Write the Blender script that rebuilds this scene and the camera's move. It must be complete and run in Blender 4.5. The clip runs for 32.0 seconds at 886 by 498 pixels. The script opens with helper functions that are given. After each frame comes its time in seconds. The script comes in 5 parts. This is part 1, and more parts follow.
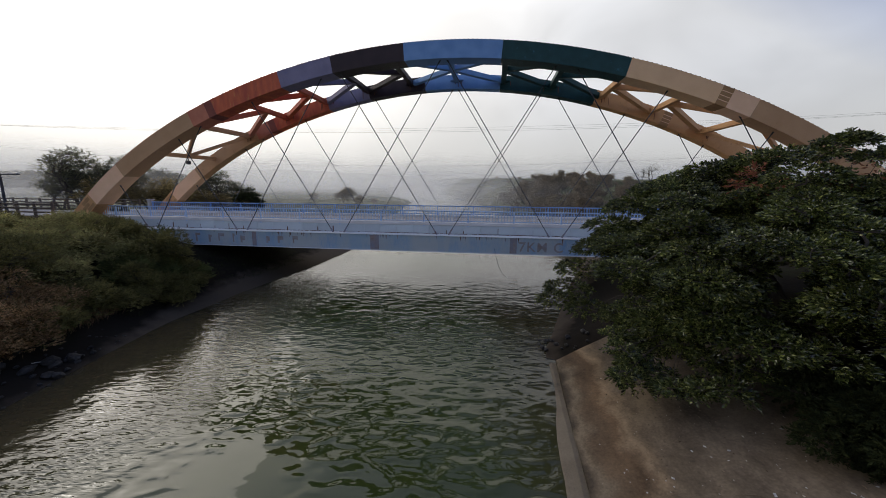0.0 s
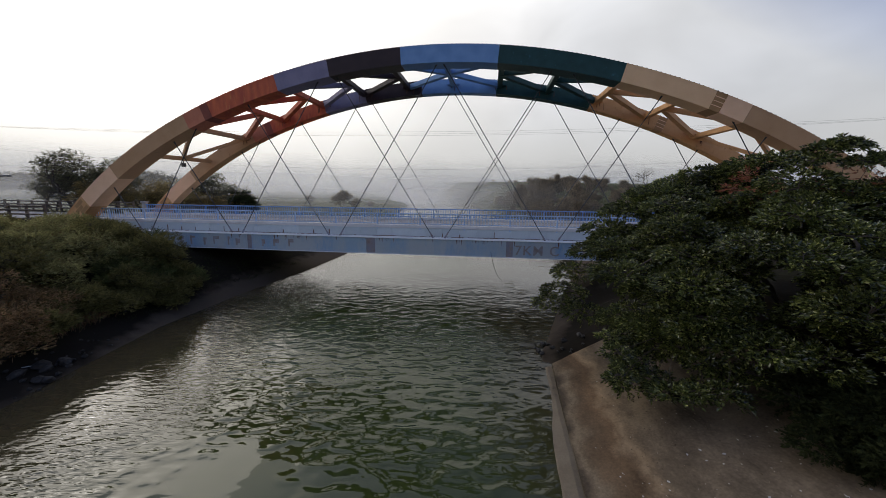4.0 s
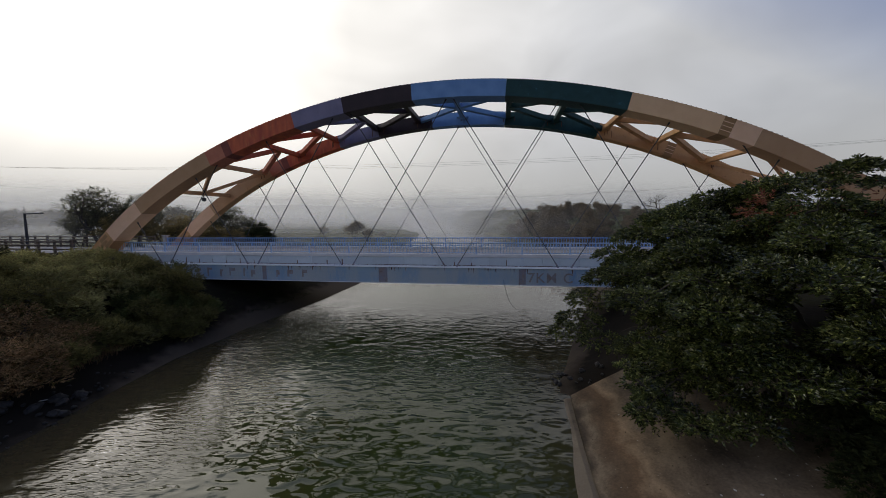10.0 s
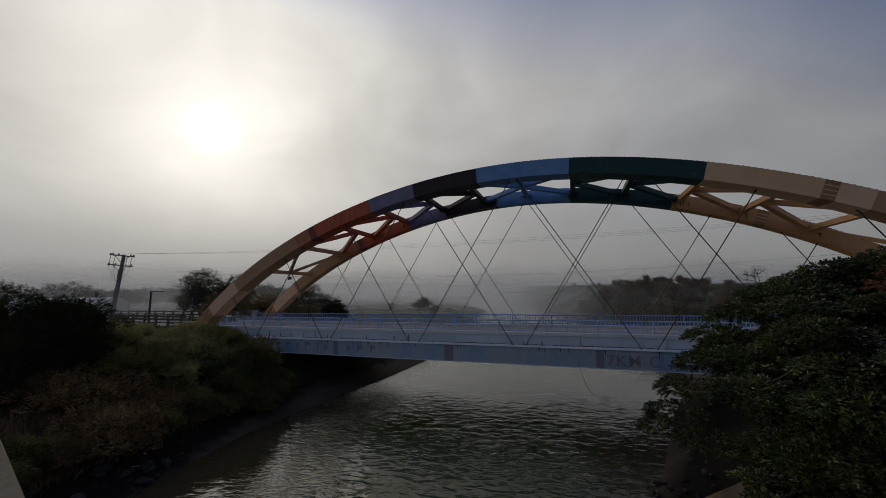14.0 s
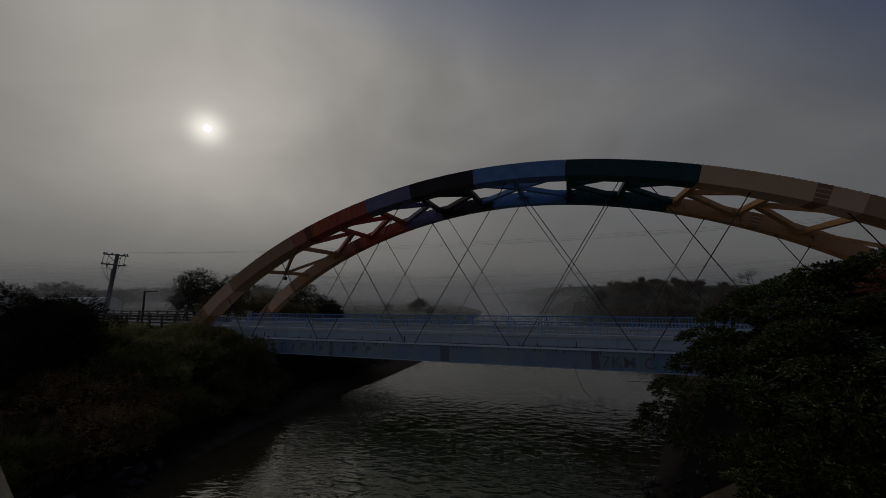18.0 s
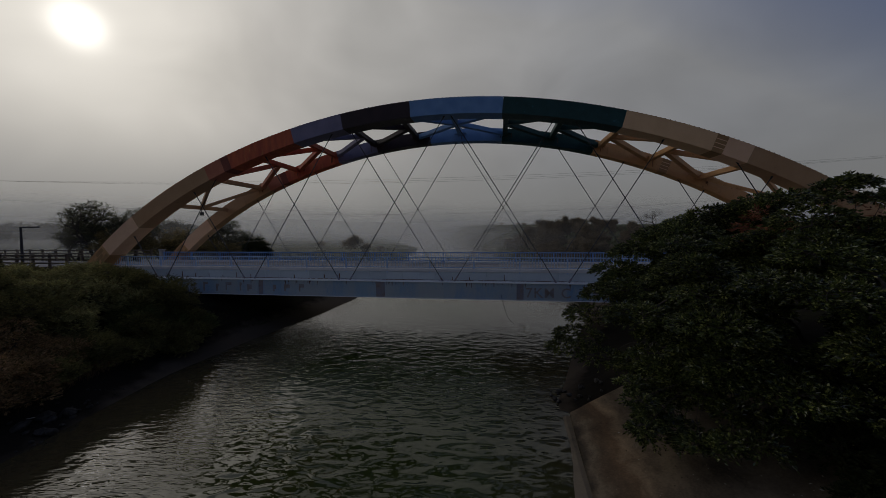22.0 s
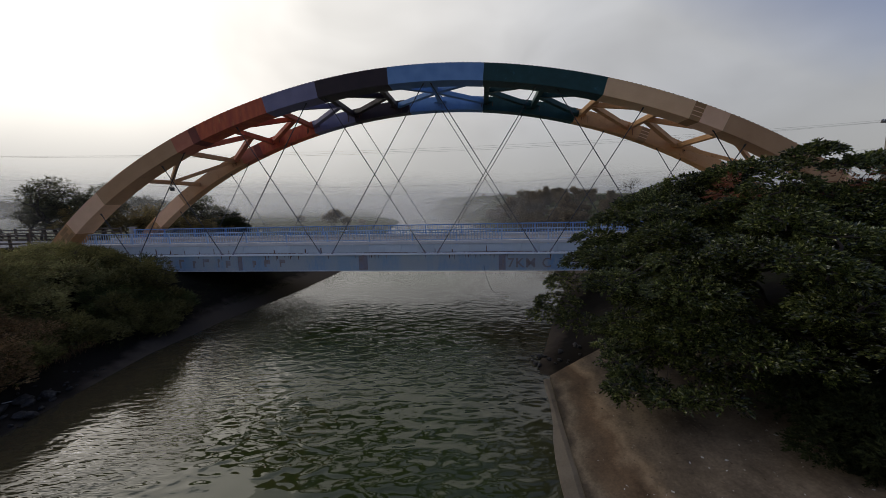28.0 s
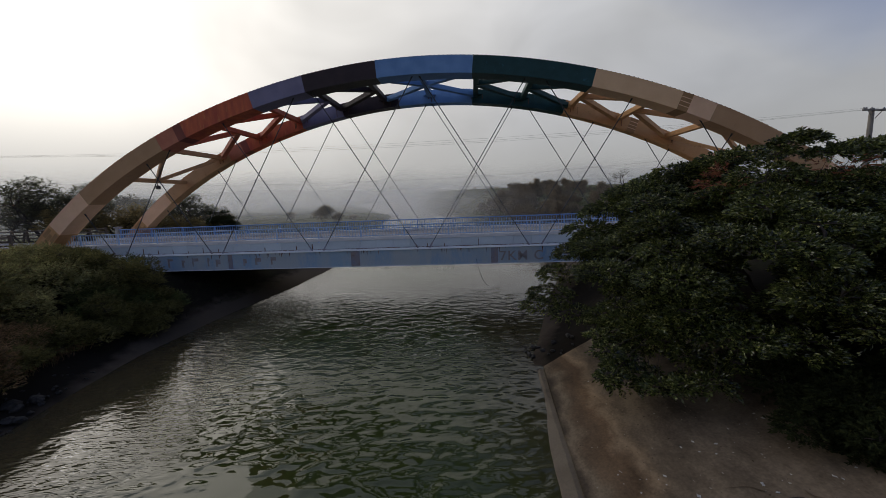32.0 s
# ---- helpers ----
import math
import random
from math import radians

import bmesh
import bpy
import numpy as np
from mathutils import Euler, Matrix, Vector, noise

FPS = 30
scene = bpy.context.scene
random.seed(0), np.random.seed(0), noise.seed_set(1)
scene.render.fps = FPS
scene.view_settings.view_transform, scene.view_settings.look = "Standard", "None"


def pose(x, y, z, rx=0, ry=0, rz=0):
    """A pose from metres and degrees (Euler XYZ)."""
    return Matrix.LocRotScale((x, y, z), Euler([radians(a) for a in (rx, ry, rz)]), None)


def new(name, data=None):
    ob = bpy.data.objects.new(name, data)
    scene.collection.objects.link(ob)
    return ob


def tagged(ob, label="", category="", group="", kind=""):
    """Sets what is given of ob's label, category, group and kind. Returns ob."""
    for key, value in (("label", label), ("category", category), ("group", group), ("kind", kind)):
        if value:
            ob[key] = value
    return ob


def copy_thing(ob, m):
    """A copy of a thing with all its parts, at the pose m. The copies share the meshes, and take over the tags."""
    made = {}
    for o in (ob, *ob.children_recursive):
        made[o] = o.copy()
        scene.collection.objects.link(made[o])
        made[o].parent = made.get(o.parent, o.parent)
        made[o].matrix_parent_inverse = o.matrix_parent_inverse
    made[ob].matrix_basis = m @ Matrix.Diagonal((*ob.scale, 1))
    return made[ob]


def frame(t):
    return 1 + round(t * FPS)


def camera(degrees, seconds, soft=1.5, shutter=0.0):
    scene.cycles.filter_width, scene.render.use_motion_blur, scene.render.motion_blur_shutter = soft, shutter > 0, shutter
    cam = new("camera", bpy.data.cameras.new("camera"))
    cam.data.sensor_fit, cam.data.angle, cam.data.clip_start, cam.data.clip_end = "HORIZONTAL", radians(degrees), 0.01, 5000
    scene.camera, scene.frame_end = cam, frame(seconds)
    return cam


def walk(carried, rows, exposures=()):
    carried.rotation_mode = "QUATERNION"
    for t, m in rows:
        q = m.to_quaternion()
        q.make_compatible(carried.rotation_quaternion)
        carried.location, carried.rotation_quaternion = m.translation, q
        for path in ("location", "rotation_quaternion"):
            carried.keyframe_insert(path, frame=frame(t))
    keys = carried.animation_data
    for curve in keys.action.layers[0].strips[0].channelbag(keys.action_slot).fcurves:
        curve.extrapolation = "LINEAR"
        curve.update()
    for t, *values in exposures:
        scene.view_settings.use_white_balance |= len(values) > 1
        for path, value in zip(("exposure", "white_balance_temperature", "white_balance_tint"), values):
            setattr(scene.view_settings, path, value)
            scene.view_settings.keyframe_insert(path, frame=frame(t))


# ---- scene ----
# Camera: stands 7.3 m above the water and turns on the spot.
EYE = (0.0, 0.0, 7.3)
cam = camera(101.3, 32.0, 0.8)
TURNS = [
    (0, 80.05, -0.37, 0.07), (0.5, 79.83, -0.45, 0.02), (1, 80.09, -0.43, 0.03), (1.5, 80.15, -0.52, -0.12),
    (2, 80.33, -0.70, -0.35), (2.5, 80.47, -0.62, -0.28), (3, 80.47, -0.66, -0.40), (3.5, 80.52, -0.60, -0.42),
    (5.5, 81.71, -0.46, -0.79), (6, 82.44, -0.35, -0.76), (6.5, 82.08, -0.24, -0.56), (7, 82.52, -0.19, -0.34),
    (7.5, 82.44, 0.08, -0.23), (8, 82.38, -0.07, -0.11), (8.5, 82.52, -0.09, -0.22), (9, 82.76, 0.02, 0.21),
    (9.5, 83.38, 0.34, 0.83), (10, 85.06, 0.52, 1.27), (10.5, 86.53, 0.27, 1.71), (11, 88.29, 0.32, 2.40),
    (11.5, 89.80, 0.39, 2.80), (12, 91.19, 0.30, 3.36), (12.5, 93.02, 1.01, 4.34), (13, 95.85, 0.79, 8.12),
    (13.5, 96.74, 0.72, 9.26), (14, 97.15, 0.72, 11.59), (14.5, 97.52, 1.05, 11.71), (16.5, 97.63, 0.67, 11.38),
    (17, 97.46, 0.75, 11.35), (17.5, 97.24, 0.52, 11.08), (18, 97.29, 0.49, 10.99), (18.5, 96.61, 0.51, 10.68),
    (19, 96.29, 0.43, 10.33), (19.5, 95.63, 0.40, 9.38), (20, 94.99, 0.53, 8.54), (20.5, 93.81, 0.30, 7.60),
    (21, 91.91, 0.44, 5.50), (21.5, 89.56, 0.35, 3.12), (22, 87.37, 0.38, 0.92), (22.5, 84.73, 0.06, -0.54),
    (23, 83.78, 0.23, -1.71), (23.5, 83.39, 0.15, -2.63), (24, 82.77, 0.06, -2.74), (24.5, 82.62, -0.01, -2.62),
    (25, 82.30, 0.50, -2.70), (25.5, 82.62, 0.88, -2.60), (27.5, 82.67, 1.06, -2.44), (28, 82.92, 1.30, -1.92),
    (28.5, 82.88, 1.16, -2.42), (29, 83.05, 0.54, -0.70), (29.5, 82.31, 0.96, -1.87), (30, 81.57, 0.54, -2.22),
    (30.5, 82.09, 1.27, -3.32), (31, 82.02, 1.73, -2.55), (31.5, 81.85, 2.07, -3.75), (32, 81.95, 2.28, -3.27)]
EXPOSURES = [(0, -0.19), (4, -0.22), (9, -0.4), (10, -0.6), (11, -0.97), (12, -1.22), (13, -1.5), (14, -1.55), (14.5, -1.65), (16.5, -2.83), (19, -2.83), (20, -2.7), (20.5, -2.6),
             (21, -2.5), (21.5, -2.25), (22, -1.98), (22.5, -1.5), (23, -1.05), (24, -0.83), (26, -0.77), (32, -0.79)]
walk(cam, [(t, pose(*EYE, rx, ry, rz)) for t, rx, ry, rz in TURNS], EXPOSURES)

# ---- light: low sun behind thick morning mist, ahead to the left ----
SUN_DIR = Vector((-0.658, 0.654, 0.373)).normalized()
sun = new("sun", bpy.data.lights.new("sun", "SUN"))
sun.data.energy, sun.data.angle, sun.data.color = 0.7, radians(40), (1.0, 0.93, 0.84)
sun.matrix_world = Matrix.Translation((-200, 200, 120)) @ (-SUN_DIR).to_track_quat("-Z", "Y").to_matrix().to_4x4()


def build_world():
    world = bpy.data.worlds.new("misty_sky")
    scene.world = world
    world.use_nodes = True
    nt = world.node_tree
    nt.nodes.clear()
    N, L = nt.nodes.new, nt.links.new

    def math_node(op, a, b=None, clamp=False):
        m = N("ShaderNodeMath")
        m.operation, m.use_clamp = op, clamp
        for i, v in enumerate((a, b)):
            if v is None:
                continue
            if isinstance(v, (int, float)):
                m.inputs[i].default_value = v
            else:
                L(v, m.inputs[i])
        return m.outputs[0]

    tc = N("ShaderNodeTexCoord")
    nrm = N("ShaderNodeVectorMath")
    nrm.operation = "NORMALIZE"
    L(tc.outputs["Generated"], nrm.inputs[0])
    dot = N("ShaderNodeVectorMath")
    dot.operation = "DOT_PRODUCT"
    L(nrm.outputs[0], dot.inputs[0])
    dot.inputs[1].default_value = SUN_DIR
    d = math_node("MAXIMUM", dot.outputs["Value"], 0.0)
    sep = N("ShaderNodeSeparateXYZ")
    L(nrm.outputs[0], sep.inputs[0])
    sky = N("ShaderNodeTexSky")
    sky.sky_type = "NISHITA"
    sky.sun_disc = False
    sky.sun_elevation, sky.sun_rotation = radians(21.9), radians(-45.2)
    sky.air_density, sky.dust_density = 1.0, 3.0
    skys = N("ShaderNodeMix")
    skys.data_type, skys.blend_type = "RGBA", "MULTIPLY"
    skys.inputs[0].default_value = 1.0
    L(sky.outputs[0], skys.inputs[6])
    skys.inputs[7].default_value = (0.095, 0.135, 0.235, 1)
    # mist colour by the angle to the sun
    ramp = N("ShaderNodeValToRGB")
    e = ramp.color_ramp.elements
    e[0].position, e[0].color = 0.0, (0.72, 0.74, 0.775, 1)
    e[1].position, e[1].color = 1.0, (2.65, 2.51, 2.28, 1)
    for at, c in ((0.50, (0.93, 0.94, 0.97)), (0.73, (1.10, 1.08, 1.06)), (0.88, (1.38, 1.34, 1.28)), (0.95, (1.82, 1.74, 1.63))):
        m = ramp.color_ramp.elements.new(at)
        m.color = (*c, 1)
    L(d, ramp.inputs[0])
    # slow veils in the mist
    mp = N("ShaderNodeMapping")
    mp.inputs["Scale"].default_value = (1.0, 1.0, 1.6)
    L(nrm.outputs[0], mp.inputs[0])
    nz = N("ShaderNodeTexNoise")
    nz.inputs["Scale"].default_value, nz.inputs["Detail"].default_value, nz.inputs["Distortion"].default_value = 2.6, 3.5, 0.6
    L(mp.outputs[0], nz.inputs["Vector"])
    veil = N("ShaderNodeMapRange")
    veil.inputs[1].default_value, veil.inputs[2].default_value = 0.3, 0.72
    veil.inputs[3].default_value, veil.inputs[4].default_value = 0.86, 1.12
    L(nz.outputs[0], veil.inputs[0])
    mist = N("ShaderNodeVectorMath")
    mist.operation = "SCALE"
    L(ramp.outputs[0], mist.inputs[0])
    # the lit top of the mist
    lit = N("ShaderNodeMapRange")
    lit.inputs[1].default_value, lit.inputs[2].default_value = 0.34, 0.62
    lit.inputs[3].default_value, lit.inputs[4].default_value = 1.0, 1.27
    L(sep.outputs[2], lit.inputs[0])
    L(math_node("MULTIPLY", veil.outputs[0], lit.outputs[0]), mist.inputs["Scale"])
    # mist thins out upwards, where blue sky comes through
    thin = N("ShaderNodeMapRange")
    thin.inputs[1].default_value, thin.inputs[2].default_value = 0.44, 0.68
    thin.inputs[3].default_value, thin.inputs[4].default_value = 0.97, 0.12
    # and away from the sun
    away = math_node("MULTIPLY", math_node("MAXIMUM", math_node("SUBTRACT", 0.45, d), 0.0), 0.58)
    L(math_node("ADD", sep.outputs[2], away), thin.inputs[0])
    mixed0 = N("ShaderNodeMix")
    mixed0.data_type = "RGBA"
    L(math_node("ADD", thin.outputs[0], math_node("MULTIPLY", math_node("POWER", d, 3.0), 0.7), True), mixed0.inputs[0])
    L(skys.outputs[2], mixed0.inputs[6])
    L(mist.outputs[0], mixed0.inputs[7])
    # thick even mist low over the horizon
    low = N("ShaderNodeMapRange")
    low.interpolation_type = "SMOOTHSTEP"
    low.inputs[1].default_value, low.inputs[2].default_value = 0.0, 0.26
    L(sep.outputs[2], low.inputs[0])
    mixed = N("ShaderNodeMix")
    mixed.data_type = "RGBA"
    L(low.outputs[0], mixed.inputs[0])
    lowc = N("ShaderNodeMix")
    lowc.data_type = "RGBA"
    lowc.inputs[6].default_value, lowc.inputs[7].default_value = (0.63, 0.63, 0.62, 1), (1.02, 0.995, 0.95, 1)
    L(math_node("POWER", d, 3.0), lowc.inputs[0])
    L(lowc.outputs[2], mixed.inputs[6])
    L(mixed0.outputs[2], mixed.inputs[7])
    # the sun's glow in the mist and its pale disc
    glow = math_node("ADD", math_node("MULTIPLY", math_node("POWER", d, 90.0), 0.45),
                     math_node("ADD", math_node("MULTIPLY", math_node("POWER", d, 2000.0), 3.6),
                               math_node("MULTIPLY", math_node("GREATER_THAN", d, 0.99997), 7.0)))
    gl = N("ShaderNodeVectorMath")
    gl.operation = "SCALE"
    gl.inputs[0].default_value = (1.0, 0.95, 0.87)
    L(glow, gl.inputs["Scale"])
    add = N("ShaderNodeVectorMath")
    add.operation = "ADD"
    L(mixed.outputs[2], add.inputs[0])
    L(gl.outputs[0], add.inputs[1])
    bg = N("ShaderNodeBackground")
    bg.inputs[1].default_value = 1.0
    L(add.outputs[0], bg.inputs[0])
    out = N("ShaderNodeOutputWorld")
    L(bg.outputs[0], out.inputs[0])


build_world()


# ---- materials ----
def surface(name, a, b, scale=3.0, rough=0.7, metal=0.0, bump=0.2, fine=40.0, stain=None, stain_at=0.62, stretch=(1, 1, 1), vary=0.0, spec=0.3, coords="Object"):
    """Two colours mixed by coarse noise, fine grain in colour and relief, and stains of a third colour."""
    m = bpy.data.materials.new(name)
    m.use_nodes = True
    nt = m.node_tree
    N, L = nt.nodes.new, nt.links.new
    bs = nt.nodes["Principled BSDF"]
    tc = N("ShaderNodeTexCoord")
    mp = N("ShaderNodeMapping")
    mp.inputs["Scale"].default_value = stretch
    L(tc.outputs[coords], mp.inputs[0])
    n1 = N("ShaderNodeTexNoise")
    n1.inputs["Scale"].default_value, n1.inputs["Detail"].default_value = scale, 6.0
    L(mp.outputs[0], n1.inputs["Vector"])
    r1 = N("ShaderNodeMapRange")
    r1.inputs[1].default_value, r1.inputs[2].default_value = 0.34, 0.66
    L(n1.outputs[0], r1.inputs[0])
    mix = N("ShaderNodeMix")
    mix.data_type = "RGBA"
    mix.inputs[6].default_value, mix.inputs[7].default_value = (*a, 1), (*b, 1)
    L(r1.outputs[0], mix.inputs[0])
    col = mix.outputs[2]
    n2 = N("ShaderNodeTexNoise")
    n2.inputs["Scale"].default_value, n2.inputs["Detail"].default_value = fine, 4.0
    L(mp.outputs[0], n2.inputs["Vector"])
    if stain:
        n3 = N("ShaderNodeTexNoise")
        n3.inputs["Scale"].default_value, n3.inputs["Detail"].default_value, n3.inputs["Roughness"].default_value = scale * 1.7, 8.0, 0.7
        off = N("ShaderNodeMapping")
        off.inputs["Location"].default_value = (7.3, 2.1, 4.4)
        L(mp.outputs[0], off.inputs[0])
        L(off.outputs[0], n3.inputs["Vector"])
        r3 = N("ShaderNodeMapRange")
        r3.inputs[1].default_value, r3.inputs[2].default_value, r3.inputs[4].default_value = stain_at, stain_at + 0.14, 0.8
        L(n3.outputs[0], r3.inputs[0])
        mx = N("ShaderNodeMix")
        mx.data_type = "RGBA"
        L(r3.outputs[0], mx.inputs[0])
        L(col, mx.inputs[6])
        mx.inputs[7].default_value = (*stain, 1)
        col = mx.outputs[2]
    hsv = N("ShaderNodeHueSaturation")
    L(col, hsv.inputs["Color"])
    r2 = N("ShaderNodeMapRange")
    r2.inputs[3].default_value, r2.inputs[4].default_value = 0.82, 1.18
    L(n2.outputs[0], r2.inputs[0])
    val = r2.outputs[0]
    if vary:
        oi = N("ShaderNodeObjectInfo")
        rv = N("ShaderNodeMapRange")
        rv.inputs[3].default_value, rv.inputs[4].default_value = 1 - vary, 1 + vary
        L(oi.outputs["Random"], rv.inputs[0])
        mu = N("ShaderNodeMath")
        mu.operation = "MULTIPLY"
        L(val, mu.inputs[0])
        L(rv.outputs[0], mu.inputs[1])
        val = mu.outputs[0]
    L(val, hsv.inputs["Value"])
    L(hsv.outputs[0], bs.inputs["Base Color"])
    bs.inputs["Roughness"].default_value, bs.inputs["Metallic"].default_value = rough, metal
    bs.inputs["Specular IOR Level"].default_value = spec
    if bump:
        bp = N("ShaderNodeBump")
        bp.inputs["Strength"].default_value, bp.inputs["Distance"].default_value = bump, 0.03
        L(n2.outputs[0], bp.inputs["Height"])
        L(bp.outputs[0], bs.inputs["Normal"])
    return m


def leaf_material(name, dark, light, dry=None, dry_lit_share=0.0, glow_through=0.3, rough=0.5, spec=0.3):
    """Leaf paint that varies from leaf to leaf, with light coming through the blades."""
    m = bpy.data.materials.new(name)
    m.use_nodes = True
    nt = m.node_tree
    N, L = nt.nodes.new, nt.links.new
    bs = nt.nodes["Principled BSDF"]
    geo = N("ShaderNodeNewGeometry")
    ramp = N("ShaderNodeValToRGB")
    e = ramp.color_ramp.elements
    e[0].color, e[1].color = (*dark, 1), (*light, 1)
    e[1].position = 0.8
    L(geo.outputs["Random Per Island"], ramp.inputs[0])
    # odd leaves: dry ones, and on the big tree bright ones as painted highlights
    if dry:
        k = ramp.color_ramp.elements.new(1.0 - dry_lit_share)
        k.color = (*light, 1)
        k = ramp.color_ramp.elements.new(min(0.999, 1.005 - dry_lit_share))
        k.color = (*dry, 1)
    tc = N("ShaderNodeTexCoord")
    nz = N("ShaderNodeTexNoise")
    nz.inputs["Scale"].default_value = 0.7
    L(tc.outputs["Object"], nz.inputs["Vector"])
    mr = N("ShaderNodeMapRange")
    mr.inputs[1].default_value, mr.inputs[2].default_value, mr.inputs[3].default_value, mr.inputs[4].default_value = 0.3, 0.7, 0.58, 1.55
    L(nz.outputs[0], mr.inputs[0])
    hsv = N("ShaderNodeHueSaturation")
    L(ramp.outputs[0], hsv.inputs["Color"])
    L(mr.outputs[0], hsv.inputs["Value"])
    L(hsv.outputs[0], bs.inputs["Base Color"])
    bs.inputs["Roughness"].default_value, bs.inputs["Specular IOR Level"].default_value = rough, spec
    tr = N("ShaderNodeBsdfTranslucent")
    L(hsv.outputs[0], tr.inputs[0])
    mx = N("ShaderNodeMixShader")
    mx.inputs[0].default_value = glow_through
    L(bs.outputs[0], mx.inputs[1])
    L(tr.outputs[0], mx.inputs[2])
    L(mx.outputs[0], nt.nodes["Material Output"].inputs[0])
    return m


RIFFLE = (-14.4, 27.2)


def water_material():
    m = bpy.data.materials.new("river_water")
    m.use_nodes = True
    nt = m.node_tree
    N, L = nt.nodes.new, nt.links.new
    bs = nt.nodes["Principled BSDF"]
    tc = N("ShaderNodeTexCoord")
    nz = N("ShaderNodeTexNoise")
    nz.inputs["Scale"].default_value = 0.12
    L(tc.outputs["Object"], nz.inputs["Vector"])
    ramp = N("ShaderNodeValToRGB")
    e = ramp.color_ramp.elements
    e[0].position, e[0].color = 0.35, (0.034, 0.046, 0.011, 1)
    e[1].position, e[1].color = 0.7, (0.045, 0.057, 0.014, 1)
    L(nz.outputs[0], ramp.inputs[0])
    # mud shows through the shallows along both banks
    pos = N("ShaderNodeSeparateXYZ")
    L(tc.outputs["Object"], pos.inputs[0])
    wx = N("ShaderNodeMath")
    wx.operation = "MULTIPLY_ADD"
    wx.inputs[1].default_value = 5.0
    L(nz.outputs[0], wx.inputs[0])
    L(pos.outputs[0], wx.inputs[2])
    shr = N("ShaderNodeMapRange")
    shr.inputs[1].default_value, shr.inputs[2].default_value = -16.0, 16.0
    L(wx.outputs[0], shr.inputs[0])
    sh = N("ShaderNodeValToRGB")
    h = sh.color_ramp.elements
    h[0].position, h[0].color = 0.12, (0.9, 0.9, 0.9, 1)
    h[1].position, h[1].color = 0.36, (0, 0, 0, 1)
    for at, c in ((0.62, 0.0), (0.72, 0.75)):
        k = h.new(at)
        k.color = (c, c, c, 1)
    L(shr.outputs[0], sh.inputs[0])
    shm = N("ShaderNodeMix")
    shm.data_type = "RGBA"
    L(sh.outputs[0], shm.inputs[0])
    L(ramp.outputs[0], shm.inputs[6])
    shm.inputs[7].default_value = (0.058, 0.043, 0.024, 1)
    L(shm.outputs[2], bs.inputs["Base Color"])
    bs.inputs["Roughness"].default_value, bs.inputs["IOR"].default_value = 0.02, 1.37

    def waves(scale, stretch, detail, dist, rot):
        mp = N("ShaderNodeMapping")
        mp.inputs["Scale"].default_value = stretch
        mp.inputs["Rotation"].default_value = (0, 0, radians(rot))
        L(tc.outputs["Object"], mp.inputs[0])
        w = N("ShaderNodeTexNoise")
        w.inputs["Scale"].default_value, w.inputs["Detail"].default_value, w.inputs["Distortion"].default_value = scale, detail, dist
        L(mp.outputs[0], w.inputs["Vector"])
        return w.outputs[0]

    # ripples come in patches, with smooth water between them
    patch = N("ShaderNodeTexNoise")
    patch.inputs["Scale"].default_value, patch.inputs["Detail"].default_value = 0.09, 2.0
    L(tc.outputs["Object"], patch.inputs["Vector"])
    pr = N("ShaderNodeMapRange")
    pr.inputs[1].default_value, pr.inputs[2].default_value, pr.inputs[3].default_value, pr.inputs[4].default_value = 0.36, 0.56, 0.3, 1.0
    L(patch.outputs[0], pr.inputs[0])
    big, small = waves(1.75, (0.75, 1.2, 1), 0.0, 0.5, 8), waves(4.2, (0.6, 1.35, 1), 0.0, 0.4, -6)
    sep = N("ShaderNodeSeparateXYZ")
    L(tc.outputs["Object"], sep.inputs[0])
    wind = N("ShaderNodeValToRGB")
    w = wind.color_ramp.elements
    w[0].position, w[0].color = 0.15, (0.07, 0.07, 0.07, 1)
    w[1].position, w[1].color = 0.21, (0.30, 0.30, 0.30, 1)
    for at, c in ((0.27, 0.30), (0.37, 0.08), (0.68, 0.06), (1.0, 0.25)):
        k = w.new(at)
        k.color = (c, c, c, 1)
    yr = N("ShaderNodeMapRange")
    yr.inputs[1].default_value, yr.inputs[2].default_value = 0.0, 90.0
    L(sep.outputs[1], yr.inputs[0])
    L(yr.outputs[0], wind.inputs[0])
    sm = N("ShaderNodeMath")
    sm.operation = "MULTIPLY"
    L(wind.outputs[0], sm.inputs[1])
    L(small, sm.inputs[0])
    # a breeze roughens the middle reach with fine dense ripples
    fine = waves(8.0, (0.40, 1.5, 1), 1.0, 0.4, 3)
    fw = N("ShaderNodeValToRGB")
    w = fw.color_ramp.elements
    w[0].position, w[0].color = 0.15, (0.01, 0.01, 0.01, 1)
    w[1].position, w[1].color = 0.20, (0.16, 0.16, 0.16, 1)
    for at, c in ((0.23, 0.09), (0.29, 0.14), (0.36, 0.02), (1.0, 0.03)):
        k = w.new(at)
        k.color = (c, c, c, 1)
    L(yr.outputs[0], fw.inputs[0])
    fm = N("ShaderNodeMath")
    fm.operation = "MULTIPLY_ADD"
    L(fine, fm.inputs[0])
    # and the water under the left bank, where the current runs
    lr = N("ShaderNodeMapRange")
    lr.inputs[1].default_value, lr.inputs[2].default_value, lr.inputs[3].default_value, lr.inputs[4].default_value = -8.6, -6.0, 1.0, 0.0
    L(wx.outputs[0], lr.inputs[0])
    # still water right under the bank
    lee = N("ShaderNodeMapRange")
    lee.inputs[1].default_value, lee.inputs[2].default_value, lee.inputs[3].default_value, lee.inputs[4].default_value = -11.8, -8.6, 0.0, 1.0
    L(wx.outputs[0], lee.inputs[0])
    lrm = N("ShaderNodeMath")
